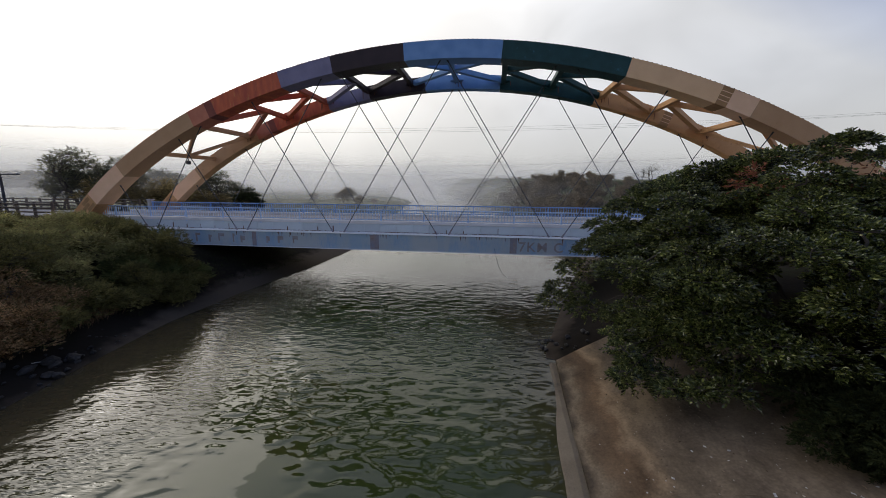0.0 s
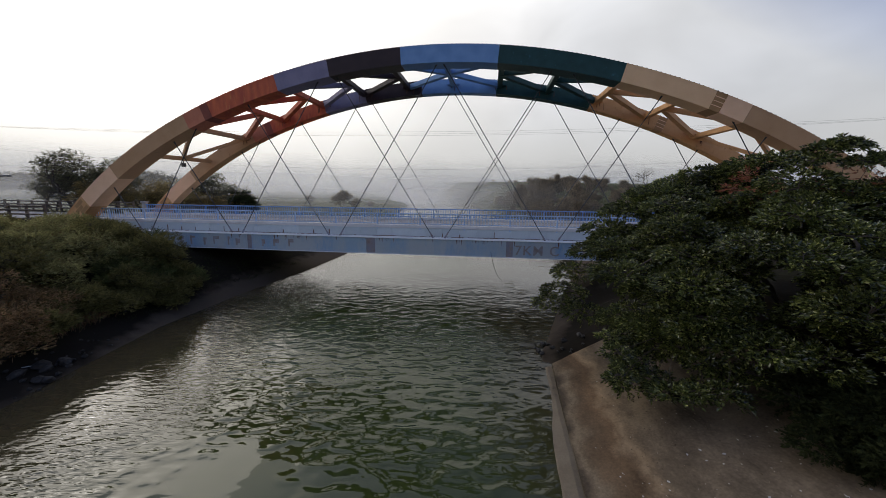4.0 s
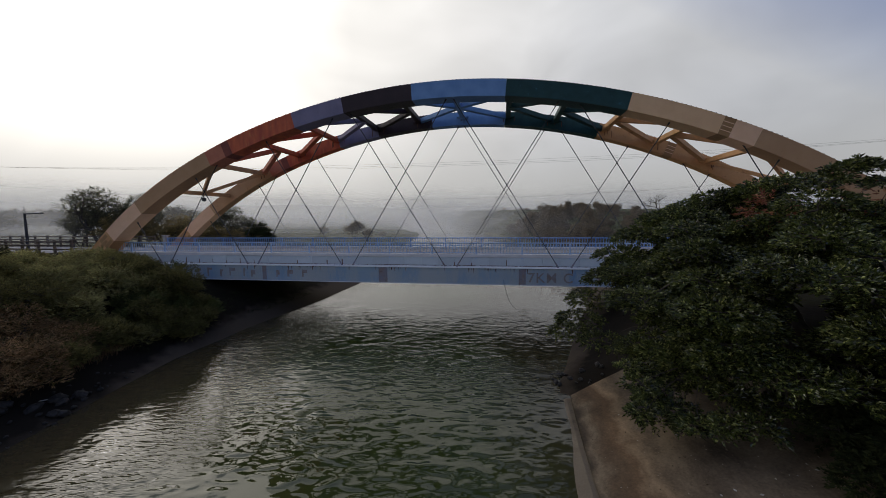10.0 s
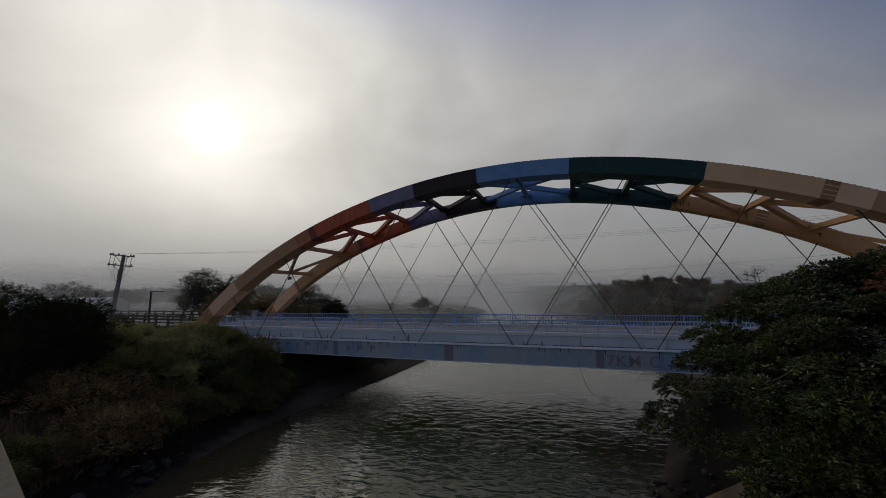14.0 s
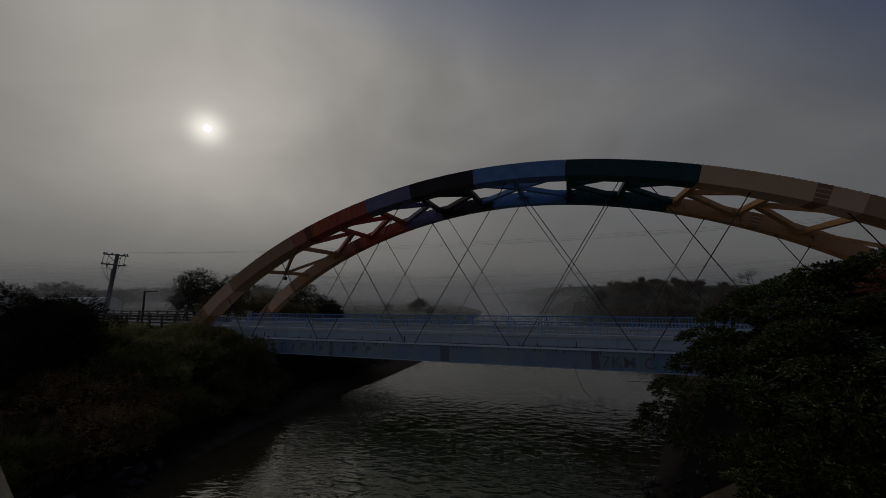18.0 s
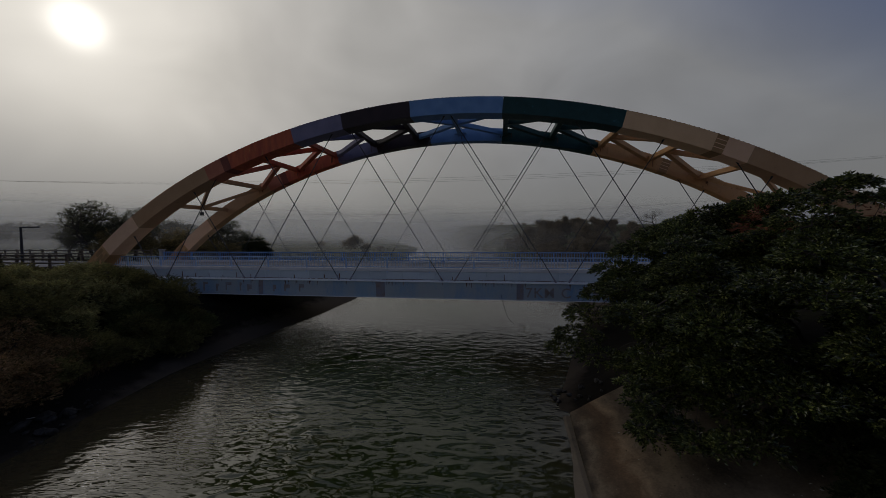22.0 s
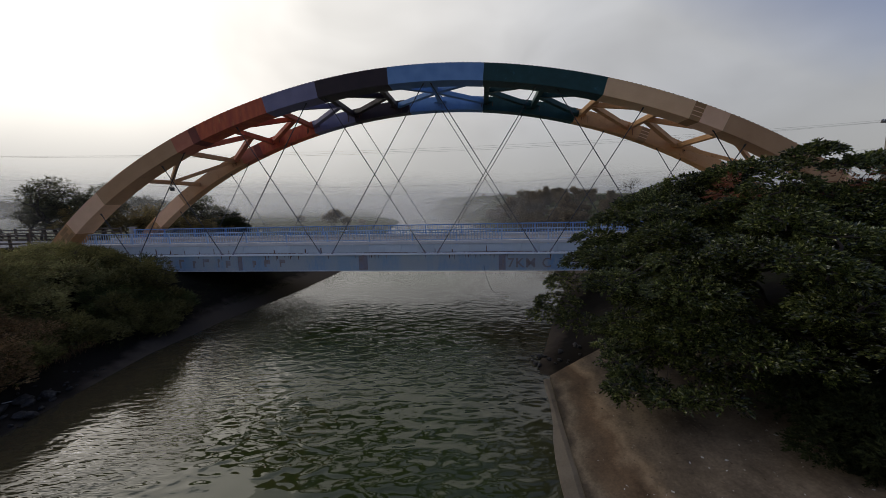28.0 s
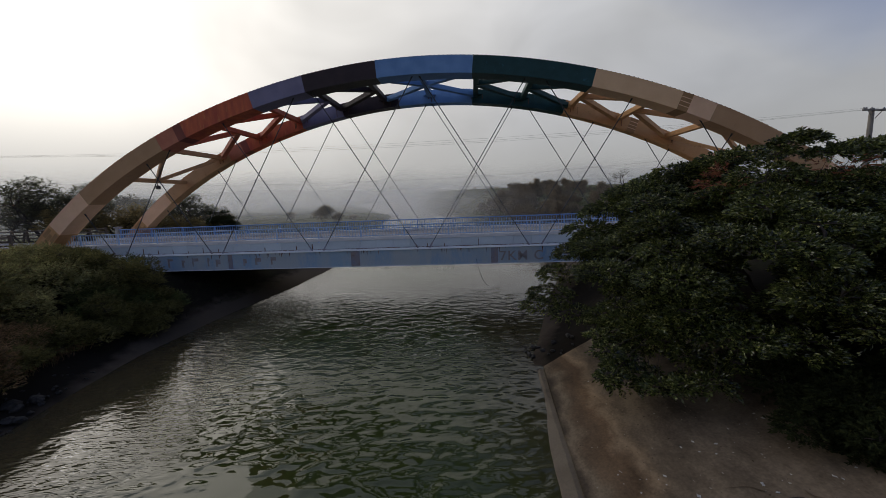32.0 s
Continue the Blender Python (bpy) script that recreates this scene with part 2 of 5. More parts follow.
    lrm.operation = "MULTIPLY"
    L(lr.outputs[0], lrm.inputs[0])
    L(lee.outputs[0], lrm.inputs[1])
    fs = N("ShaderNodeMath")
    fs.operation = "MULTIPLY_ADD"
    fs.inputs[1].default_value = 0.36
    L(lrm.outputs[0], fs.inputs[0])
    L(fw.outputs[0], fs.inputs[2])
    # a small riffle over a shallow spot under the bridge
    rm = N("ShaderNodeMapping")
    rm.inputs["Location"].default_value, rm.inputs["Scale"].default_value = (RIFFLE[0] * -0.55, RIFFLE[1] * -0.7, 0.0), (0.55, 0.7, 0.0)
    L(tc.outputs["Object"], rm.inputs[0])
    rl = N("ShaderNodeVectorMath")
    rl.operation = "LENGTH"
    L(rm.outputs[0], rl.inputs[0])
    rr = N("ShaderNodeMapRange")
    rr.inputs[1].default_value, rr.inputs[2].default_value, rr.inputs[3].default_value, rr.inputs[4].default_value = 0.3, 1.0, 0.7, 0.0
    L(rl.outputs["Value"], rr.inputs[0])
    ra = N("ShaderNodeMath")
    L(fs.outputs[0], ra.inputs[0])
    L(rr.outputs[0], ra.inputs[1])
    L(ra.outputs[0], fm.inputs[1])
    ws = N("ShaderNodeMath")
    ws.operation = "MULTIPLY_ADD"
    ws.inputs[1].default_value = 0.34
    L(lrm.outputs[0], ws.inputs[0])
    L(wind.outputs[0], ws.inputs[2])
    L(ws.outputs[0], sm.inputs[1])
    L(sm.outputs[0], fm.inputs[2])
    # the long swell dies away towards the left bank
    sw = N("ShaderNodeMapRange")
    sw.inputs[1].default_value, sw.inputs[2].default_value, sw.inputs[3].default_value, sw.inputs[4].default_value = -8.5, -4.5, 0.4, 1.0
    L(wx.outputs[0], sw.inputs[0])
    swm = N("ShaderNodeMath")
    swm.operation = "MULTIPLY"
    L(big, swm.inputs[0])
    L(sw.outputs[0], swm.inputs[1])
    ad = N("ShaderNodeMath")
    ad.operation = "ADD"
    L(swm.outputs[0], ad.inputs[0])
    L(fm.outputs[0], ad.inputs[1])
    mu = N("ShaderNodeMath")
    mu.operation = "MULTIPLY"
    L(ad.outputs[0], mu.inputs[0])
    L(pr.outputs[0], mu.inputs[1])
    # a slick of calm water between the ripples and the swell
    cm = N("ShaderNodeMapping")
    cm.inputs["Location"].default_value, cm.inputs["Scale"].default_value = (2.25, -2.0, 0.0), (0.38, 0.25, 0.0)
    L(tc.outputs["Object"], cm.inputs[0])
    cl = N("ShaderNodeVectorMath")
    cl.operation = "LENGTH"
    L(cm.outputs[0], cl.inputs[0])
    wob = N("ShaderNodeMath")
    wob.operation = "MULTIPLY_ADD"
    wob.inputs[1].default_value = 0.5
    L(big, wob.inputs[0])
    L(cl.outputs["Value"], wob.inputs[2])
    cr = N("ShaderNodeMapRange")
    cr.inputs[1].default_value, cr.inputs[2].default_value, cr.inputs[3].default_value, cr.inputs[4].default_value = 0.85, 1.45, 0.12, 1.0
    L(wob.outputs[0], cr.inputs[0])
    # sheltered water under the bridge deck
    shel = N("ShaderNodeMapRange")
    shel.interpolation_type = "SMOOTHSTEP"
    shel.inputs[1].default_value, shel.inputs[2].default_value, shel.inputs[3].default_value, shel.inputs[4].default_value = 28.0, 34.0, 1.0, 0.25
    L(pos.outputs[1], shel.inputs[0])
    cs = N("ShaderNodeMath")
    cs.operation = "MULTIPLY"
    L(cr.outputs[0], cs.inputs[0])
    L(shel.outputs[0], cs.inputs[1])
    cu = N("ShaderNodeMath")
    cu.operation = "MULTIPLY"
    L(mu.outputs[0], cu.inputs[0])
    L(cs.outputs[0], cu.inputs[1])
    bp = N("ShaderNodeBump")
    bp.inputs["Strength"].default_value, bp.inputs["Distance"].default_value = 1.0, 0.085
    L(cu.outputs[0], bp.inputs["Height"])
    L(bp.outputs[0], bs.inputs["Normal"])
    return m


def mist_material(name, density, low, high):
    """A veil of mist: white droplets that scatter the sky's light, thinning out between two heights."""
    m = bpy.data.materials.new(name)
    m.use_nodes = True
    nt = m.node_tree
    nt.nodes.clear()
    N, L = nt.nodes.new, nt.links.new
    tc = N("ShaderNodeTexCoord")
    sep = N("ShaderNodeSeparateXYZ")
    L(tc.outputs["Object"], sep.inputs[0])
    nz = N("ShaderNodeTexNoise")
    nz.inputs["Scale"].default_value, nz.inputs["Detail"].default_value = 0.012, 2.0
    L(tc.outputs["Object"], nz.inputs["Vector"])
    wob = N("ShaderNodeMath")
    wob.operation = "MULTIPLY_ADD"
    L(nz.outputs[0], wob.inputs[0])
    wob.inputs[1].default_value = -(high - low) * 0.5
    L(sep.outputs[2], wob.inputs[2])
    mr = N("ShaderNodeMapRange")
    mr.interpolation_type = "SMOOTHERSTEP"
    mr.inputs[1].default_value, mr.inputs[2].default_value = low - (high - low) * 0.25, high - (high - low) * 0.25
    mr.inputs[3].default_value, mr.inputs[4].default_value = density, 0.0
    L(wob.outputs[0], mr.inputs[0])
    df, tl, tp = N("ShaderNodeBsdfDiffuse"), N("ShaderNodeBsdfTranslucent"), N("ShaderNodeBsdfTransparent")
    df.inputs[0].default_value = tl.inputs[0].default_value = (0.98, 0.96, 0.915, 1)
    half, mx = N("ShaderNodeMixShader"), N("ShaderNodeMixShader")
    half.inputs[0].default_value = 0.5
    L(df.outputs[0], half.inputs[1])
    L(tl.outputs[0], half.inputs[2])
    L(mr.outputs[0], mx.inputs[0])
    L(tp.outputs[0], mx.inputs[1])
    L(half.outputs[0], mx.inputs[2])
    out = N("ShaderNodeOutputMaterial")
    L(mx.outputs[0], out.inputs[0])
    return m


RUST = (0.16, 0.07, 0.035)
PAINT = {
    "apricot": surface("apricot_paint", (0.56, 0.29, 0.115), (0.63, 0.345, 0.15), 1.2, 0.6, stain=(0.27, 0.11, 0.045), stain_at=0.58),
    "peach": surface("peach_paint", (0.90, 0.57, 0.345), (0.84, 0.515, 0.30), 1.2, 0.6, stain=(0.42, 0.25, 0.14), stain_at=0.68),
    "ochre": surface("ochre_paint", (0.48, 0.272, 0.13), (0.53, 0.31, 0.155), 0.9, 0.6, stain=(0.22, 0.11, 0.05), stain_at=0.60),
    "salmon": surface("salmon_paint", (0.50, 0.155, 0.085), (0.57, 0.20, 0.11), 1.3, 0.6, stain=(0.30, 0.12, 0.06), stain_at=0.60),
    "maroon": surface("maroon_paint", (0.20, 0.05, 0.035), (0.26, 0.07, 0.045), 1.3, 0.6, stain=(0.12, 0.04, 0.03)),
    "red": surface("red_paint", (0.66, 0.15, 0.055), (0.46, 0.085, 0.045), 1.1, 0.6, stain=(0.62, 0.30, 0.08), stain_at=0.57, stretch=(2.0, 1, 0.5)),
    "slate": surface("slate_blue_paint", (0.20, 0.18, 0.26), (0.25, 0.225, 0.32), 1.1, 0.6, stain=(0.14, 0.16, 0.30), stain_at=0.56),
    "plum": surface("plum_black_paint", (0.030, 0.018, 0.020), (0.045, 0.026, 0.028), 1.1, 0.55, stain=(0.07, 0.04, 0.04)),
    "blue": surface("sky_blue_paint", (0.15, 0.29, 0.53), (0.20, 0.35, 0.60), 1.0, 0.6, stain=(0.12, 0.19, 0.36), stain_at=0.68),
    "green": surface("bottle_green_paint", (0.010, 0.045, 0.042), (0.014, 0.062, 0.060), 1.3, 0.55, stain=(0.035, 0.16, 0.20), stain_at=0.60),
    "tan": surface("tan_paint", (0.80, 0.50, 0.265), (0.86, 0.555, 0.30), 0.9, 0.6, stain=(0.50, 0.30, 0.16), stain_at=0.68),
    "brown": surface("brown_paint", (0.34, 0.18, 0.07), (0.40, 0.22, 0.09), 1.6, 0.6, stain=(0.24, 0.12, 0.05)),
}
M_GIRDER = surface("faded_blue_girder_paint", (0.20, 0.34, 0.51), (0.37, 0.455, 0.495), 0.28, 0.65, stain=(0.46, 0.475, 0.45), stain_at=0.43, stretch=(1, 1, 0.35))
M_FASCIA = surface("pale_lilac_concrete_paint", (0.54, 0.58, 0.585), (0.45, 0.495, 0.51), 0.6, 0.75, stain=(0.26, 0.26, 0.28), stain_at=0.62, vary=0.07)
M_KERB = surface("pale_concrete_kerb", (0.72, 0.69, 0.66), (0.62, 0.59, 0.565), 0.8, 0.85, stain=(0.26, 0.23, 0.21))
M_PIER = surface("weathered_pillar_concrete", (0.30, 0.29, 0.28), (0.40, 0.39, 0.37), 1.5, 0.85, stain=(0.16, 0.15, 0.14))
M_LEDGE = surface("chalky_ledge_paint", (0.80, 0.80, 0.79), (0.68, 0.69, 0.69), 1.2, 0.7, stain=RUST, stain_at=0.66)
M_RAIL = surface("blue_railing_paint", (0.13, 0.28, 0.60), (0.20, 0.35, 0.64), 0.8, 0.5, stain=(0.48, 0.54, 0.62), stain_at=0.56)
M_RAIL_PALE = surface("bleached_railing_paint", (0.42, 0.54, 0.70), (0.32, 0.46, 0.68), 0.9, 0.6, stain=(0.55, 0.56, 0.58), stain_at=0.55)
M_SPLICE = surface("stained_splice_plate", (0.30, 0.24, 0.22), (0.24, 0.25, 0.30), 2.0, 0.8, stain=RUST, stain_at=0.55)
M_RUST = surface("rusty_steel", (0.10, 0.05, 0.03), (0.17, 0.08, 0.045), 5.0, 0.85)
M_CABLE = surface("galvanised_cable", (0.05, 0.05, 0.055), (0.09, 0.09, 0.095), 6.0, 0.5, 0.6)
M_STEEL_DARK = surface("dark_steel", (0.045, 0.045, 0.05), (0.07, 0.07, 0.075), 4.0, 0.6, 0.3)
# concrete darkened in its base colour for the shade under the deck
M_SOFFIT = surface("shade_toned_concrete", (0.09, 0.085, 0.08), (0.06, 0.057, 0.053), 0.7, 0.9, stain=(0.06, 0.055, 0.05))


def apron_material():
    """Stained concrete: wet, rusty and silty tide lines parallel to the water, with blotches over them."""
    m = surface("tide_marked_concrete", (0.5, 0.5, 0.5), (0.5, 0.5, 0.5), 1.0, 0.75, bump=0.35, fine=7.0, spec=0.15)
    nt = m.node_tree
    N, L = nt.nodes.new, nt.links.new
    tc = N("ShaderNodeTexCoord")
    dist = N("ShaderNodeVectorMath")
    dist.operation = "DOT_PRODUCT"
    dist.inputs[1].default_value = (1.0, -0.163, 0.0)
    L(tc.outputs["Object"], dist.inputs[0])
    wob = N("ShaderNodeTexNoise")
    wob.inputs["Scale"].default_value, wob.inputs["Detail"].default_value = 0.8, 6.0
    L(tc.outputs["Object"], wob.inputs["Vector"])
    ma = N("ShaderNodeMath")
    ma.operation = "MULTIPLY_ADD"
    ma.inputs[1].default_value = 1.5
    L(wob.outputs[0], ma.inputs[0])
    L(dist.outputs["Value"], ma.inputs[2])
    mr = N("ShaderNodeMapRange")
    mr.inputs[1].default_value, mr.inputs[2].default_value = 1.9 + 0.75, 7.9 + 0.75
    L(ma.outputs[0], mr.inputs[0])
    ramp = N("ShaderNodeValToRGB")
    e = ramp.color_ramp.elements
    e[0].position, e[0].color = 0.06, (0.051, 0.036, 0.021, 1)
    e[1].position, e[1].color = 1.0, (0.13, 0.098, 0.066, 1)
    for at, c in ((0.10, (0.062, 0.046, 0.030)), (0.15, (0.17, 0.128, 0.080)), (0.215, (0.105, 0.070, 0.040)), (0.30, (0.115, 0.072, 0.038)), (0.355, (0.215, 0.150, 0.088)),
                  (0.43, (0.132, 0.098, 0.062)), (0.70, (0.152, 0.116, 0.078))):
        k = ramp.color_ramp.elements.new(at)
        k.color = (*c, 1)
    L(mr.outputs[0], ramp.inputs[0])
    blot = N("ShaderNodeTexNoise")
    blot.inputs["Scale"].default_value, blot.inputs["Detail"].default_value, blot.inputs["Roughness"].default_value = 1.1, 9.0, 0.72
    mp = N("ShaderNodeMapping")
    mp.inputs["Location"].default_value, mp.inputs["Scale"].default_value = (4.0, 9.0, 0.0), (1.0, 0.55, 1.0)
    L(tc.outputs["Object"], mp.inputs[0])
    L(mp.outputs[0], blot.inputs["Vector"])
    br = N("ShaderNodeMapRange")
    br.inputs[1].default_value, br.inputs[2].default_value, br.inputs[3].default_value, br.inputs[4].default_value = 0.33, 0.70, 0.5, 1.6
    L(blot.outputs[0], br.inputs[0])
    fine = N("ShaderNodeTexNoise")
    fine.inputs["Scale"].default_value, fine.inputs["Detail"].default_value = 14.0, 6.0
    L(tc.outputs["Object"], fine.inputs["Vector"])
    fr = N("ShaderNodeMapRange")
    fr.inputs[1].default_value, fr.inputs[2].default_value, fr.inputs[3].default_value, fr.inputs[4].default_value = 0.3, 0.72, 0.84, 1.18
    L(fine.outputs[0], fr.inputs[0])
    mu = N("ShaderNodeMath")
    mu.operation = "MULTIPLY"
    L(br.outputs[0], mu.inputs[0])
    L(fr.outputs[0], mu.inputs[1])
    sc = N("ShaderNodeVectorMath")
    sc.operation = "SCALE"
    L(ramp.outputs[0], sc.inputs[0])
    L(mu.outputs[0], sc.inputs["Scale"])
    L(sc.outputs[0], nt.nodes["Principled BSDF"].inputs["Base Color"])
    return m


M_CONCRETE = apron_material()
M_ROAD_PALE = surface("pale_dusty_road", (0.34, 0.32, 0.30), (0.27, 0.255, 0.24), 0.5, 0.95)
M_TOE = surface("pale_concrete_toe", (0.190, 0.152, 0.104), (0.140, 0.110, 0.072), 0.9, 0.85, bump=0.6, fine=16, stain=(0.085, 0.070, 0.048), stain_at=0.60)
M_STONE = surface("dark_wet_stone", (0.018, 0.016, 0.014), (0.04, 0.035, 0.03), 2.0, 0.6, bump=0.6, fine=12, vary=0.35)
M_LITTER = surface("bleached_litter", (0.55, 0.53, 0.48), (0.42, 0.40, 0.36), 4.0, 0.7, vary=0.3)
M_TIMBER = surface("weathered_log", (0.10, 0.075, 0.055), (0.15, 0.115, 0.085), 3.0, 0.85, stretch=(1, 1, 0.3))
M_POLE = surface("grey_timber_pole", (0.27, 0.25, 0.22), (0.20, 0.18, 0.155), 2.5, 0.85, stretch=(2, 2, 0.2))
M_INSULATOR = surface("glazed_insulator", (0.30, 0.29, 0.28), (0.36, 0.35, 0.34), 6.0, 0.3)
M_BARK = surface("grey_brown_bark", (0.040, 0.032, 0.025), (0.075, 0.060, 0.047), 6.0, 0.9, bump=0.8, fine=22, stretch=(1, 1, 0.35))
M_FADED = surface("faded_brown_lettering", (0.29, 0.225, 0.19), (0.32, 0.30, 0.31), 3.5, 0.8, stain=(0.36, 0.37, 0.42), stain_at=0.60)
# third colour: a share of brighter leaves that paints highlights into the crown
M_LEAF_TREE = leaf_material("glossy_tree_leaves", (0.011, 0.015, 0.004), (0.092, 0.112, 0.026), (0.25, 0.26, 0.07), 0.12, 0.28, 0.24, 0.85)
M_LEAF_RED = leaf_material("dry_red_leaves", (0.13, 0.04, 0.02), (0.24, 0.085, 0.035), None, 0, 0.3, 0.6)
M_LEAF_SHRUB = leaf_material("grey_green_shrub_leaves", (0.125, 0.12, 0.048), (0.40, 0.37, 0.15), (0.24, 0.15, 0.07), 0.06, 0.42, 0.8, 0.1)
M_LEAF_BROWN = leaf_material("dry_brown_shrub_leaves", (0.15, 0.095, 0.048), (0.46, 0.285, 0.135), (0.09, 0.08, 0.03), 0.2, 0.3, 0.8, 0.08)
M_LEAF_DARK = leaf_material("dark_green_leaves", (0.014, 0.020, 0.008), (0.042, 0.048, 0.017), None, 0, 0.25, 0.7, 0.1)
M_LEAF_GREEN = leaf_material("mid_green_shrub_leaves", (0.045, 0.055, 0.018), (0.15, 0.16, 0.055), None, 0, 0.4, 0.7, 0.1)
M_LEAF_DEEP = leaf_material("deep_green_shrub_leaves", (0.056, 0.052, 0.019), (0.215, 0.19, 0.066), None, 0, 0.4, 0.7, 0.1)
M_LEAF_AIRY = leaf_material("thin_olive_leaves", (0.042, 0.045, 0.025), (0.135, 0.13, 0.07), None, 0, 0.35, 0.7, 0.1)
M_LEAF_WOODS = leaf_material("autumn_woods_leaves", (0.085, 0.066, 0.040), (0.23, 0.175, 0.105), None, 0, 0.3, 0.7)
M_LEAF_RIDGE = leaf_material("dull_ridge_leaves", (0.05, 0.046, 0.030), (0.13, 0.112, 0.07), None, 0, 0.3, 0.7)
M_LEAF_BUSH = leaf_material("olive_bush_leaves", (0.095, 0.072, 0.028), (0.31, 0.23, 0.09), None, 0, 0.4, 0.7, 0.1)
M_DEAD = leaf_material("dead_leaf_litter", (0.05, 0.035, 0.02), (0.20, 0.15, 0.10), (0.42, 0.38, 0.31), 0.12, 0.1, 0.8, 0.1)
M_GRASS_DRY = leaf_material("dry_grass_blades", (0.13, 0.075, 0.038), (0.32, 0.19, 0.095), (0.12, 0.12, 0.05), 0.15, 0.3, 0.7)
M_REED = leaf_material("marsh_grass_blades", (0.070, 0.074, 0.030), (0.13, 0.128, 0.055), None, 0, 0.3, 0.7)
M_WATER = water_material()


def ground_material():
    """Bank earth that passes into dark mud and then into a thin strip of silt at the waterline."""
    # earth and mud near black: wet soil, darkened further for shade under shrubs and deck
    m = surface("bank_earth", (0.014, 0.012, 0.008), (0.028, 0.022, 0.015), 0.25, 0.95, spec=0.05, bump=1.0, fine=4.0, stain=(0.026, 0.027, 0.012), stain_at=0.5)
    nt = m.node_tree
    N, L = nt.nodes.new, nt.links.new
    bs = nt.nodes["Principled BSDF"]
    earth = bs.inputs["Base Color"].links[0].from_socket
    tc, sep = N("ShaderNodeTexCoord"), N("ShaderNodeSeparateXYZ")
    L(tc.outputs["Object"], sep.inputs[0])
    nz = N("ShaderNodeTexNoise")
    nz.inputs["Scale"].default_value, nz.inputs["Detail"].default_value = 1.1, 6.0
    L(tc.outputs["Object"], nz.inputs["Vector"])
    zz = N("ShaderNodeMath")
    zz.operation = "MULTIPLY_ADD"
    zz.inputs[1].default_value = 0.7
    L(nz.outputs[0], zz.inputs[0])
    L(sep.outputs[2], zz.inputs[2])
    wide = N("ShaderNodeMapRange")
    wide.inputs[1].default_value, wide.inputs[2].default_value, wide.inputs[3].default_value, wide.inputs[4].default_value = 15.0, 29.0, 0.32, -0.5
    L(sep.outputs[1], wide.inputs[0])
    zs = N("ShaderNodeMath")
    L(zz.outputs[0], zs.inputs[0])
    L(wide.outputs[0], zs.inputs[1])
    col = earth
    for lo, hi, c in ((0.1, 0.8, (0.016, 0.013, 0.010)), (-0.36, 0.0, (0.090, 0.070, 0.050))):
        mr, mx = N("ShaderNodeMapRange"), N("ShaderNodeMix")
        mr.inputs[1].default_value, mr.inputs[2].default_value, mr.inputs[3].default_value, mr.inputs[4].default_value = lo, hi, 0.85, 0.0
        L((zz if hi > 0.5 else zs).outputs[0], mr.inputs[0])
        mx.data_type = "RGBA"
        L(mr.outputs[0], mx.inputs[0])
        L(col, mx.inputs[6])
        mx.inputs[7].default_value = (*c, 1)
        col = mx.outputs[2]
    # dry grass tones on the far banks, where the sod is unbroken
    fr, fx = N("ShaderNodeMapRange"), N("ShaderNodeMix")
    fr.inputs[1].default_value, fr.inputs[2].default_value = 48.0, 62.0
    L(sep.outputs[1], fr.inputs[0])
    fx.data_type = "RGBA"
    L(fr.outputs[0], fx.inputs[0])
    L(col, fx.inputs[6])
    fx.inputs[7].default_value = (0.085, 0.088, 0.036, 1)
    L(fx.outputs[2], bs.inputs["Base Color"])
    return m


M_GROUND = ground_material()


# ---- mesh helpers ----
def mesh_np(name, verts, faces, material, smooth=False):
    """A mesh from arrays of corners and of faces with the same number of corners each."""
    verts, faces = np.asarray(verts, np.float32), np.asarray(faces, np.int32)
    me = bpy.data.meshes.new(name)
    k = faces.shape[1]
    me.vertices.add(len(verts))
    me.vertices.foreach_set("co", verts.ravel())
    me.loops.add(faces.size)
    me.loops.foreach_set("vertex_index", faces.ravel())
    me.polygons.add(len(faces))
    me.polygons.foreach_set("loop_start", np.arange(0, faces.size, k, dtype=np.int32))
    me.polygons.foreach_set("use_smooth", np.full(len(faces), smooth))
    me.update(calc_edges=True)
    me.materials.append(material)
    return me


def part(name, data, material, parent, label="", m=None):
    """Links a bmesh or a mesh as one object under a thing or a part."""
    if isinstance(data, bmesh.types.BMesh):
        me = bpy.data.meshes.new(name)
        data.to_mesh(me)
        data.free()
    else:
        me = data
    if material and not me.materials:
        me.materials.append(material)
    ob = new(name, me)
    if parent:
        ob.parent = parent
    if m is not None:
        ob.matrix_basis = m
    if label:
        ob["label"] = label
    return ob


def thing(name, label, category, group="", m=None, kind=""):
    ob = new(name)
    ob.empty_display_size = 0.2
    if m is not None:
        ob.matrix_basis = m
    return tagged(ob, label, category, group, kind)


def add_box(bm, lo, hi, bevel=0.0, m=None):
    r = bmesh.ops.create_cube(bm, size=1.0)
    vs = r["verts"]
    for v in vs:
        v.co = Vector([lo[i] + (v.co[i] + 0.5) * (hi[i] - lo[i]) for i in range(3)])
    if bevel:
        es = list({e for v in vs for e in v.link_edges})
        r = bmesh.ops.bevel(bm, geom=es, offset=bevel, segments=1, affect="EDGES", profile=0.5)
        vs = r["verts"]
    if m is not None:
        bmesh.ops.transform(bm, matrix=m, verts=list(set(vs)))
    return bm


def box(lo, hi, bevel=0.0, m=None):
    return add_box(bmesh.new(), lo, hi, bevel, m)


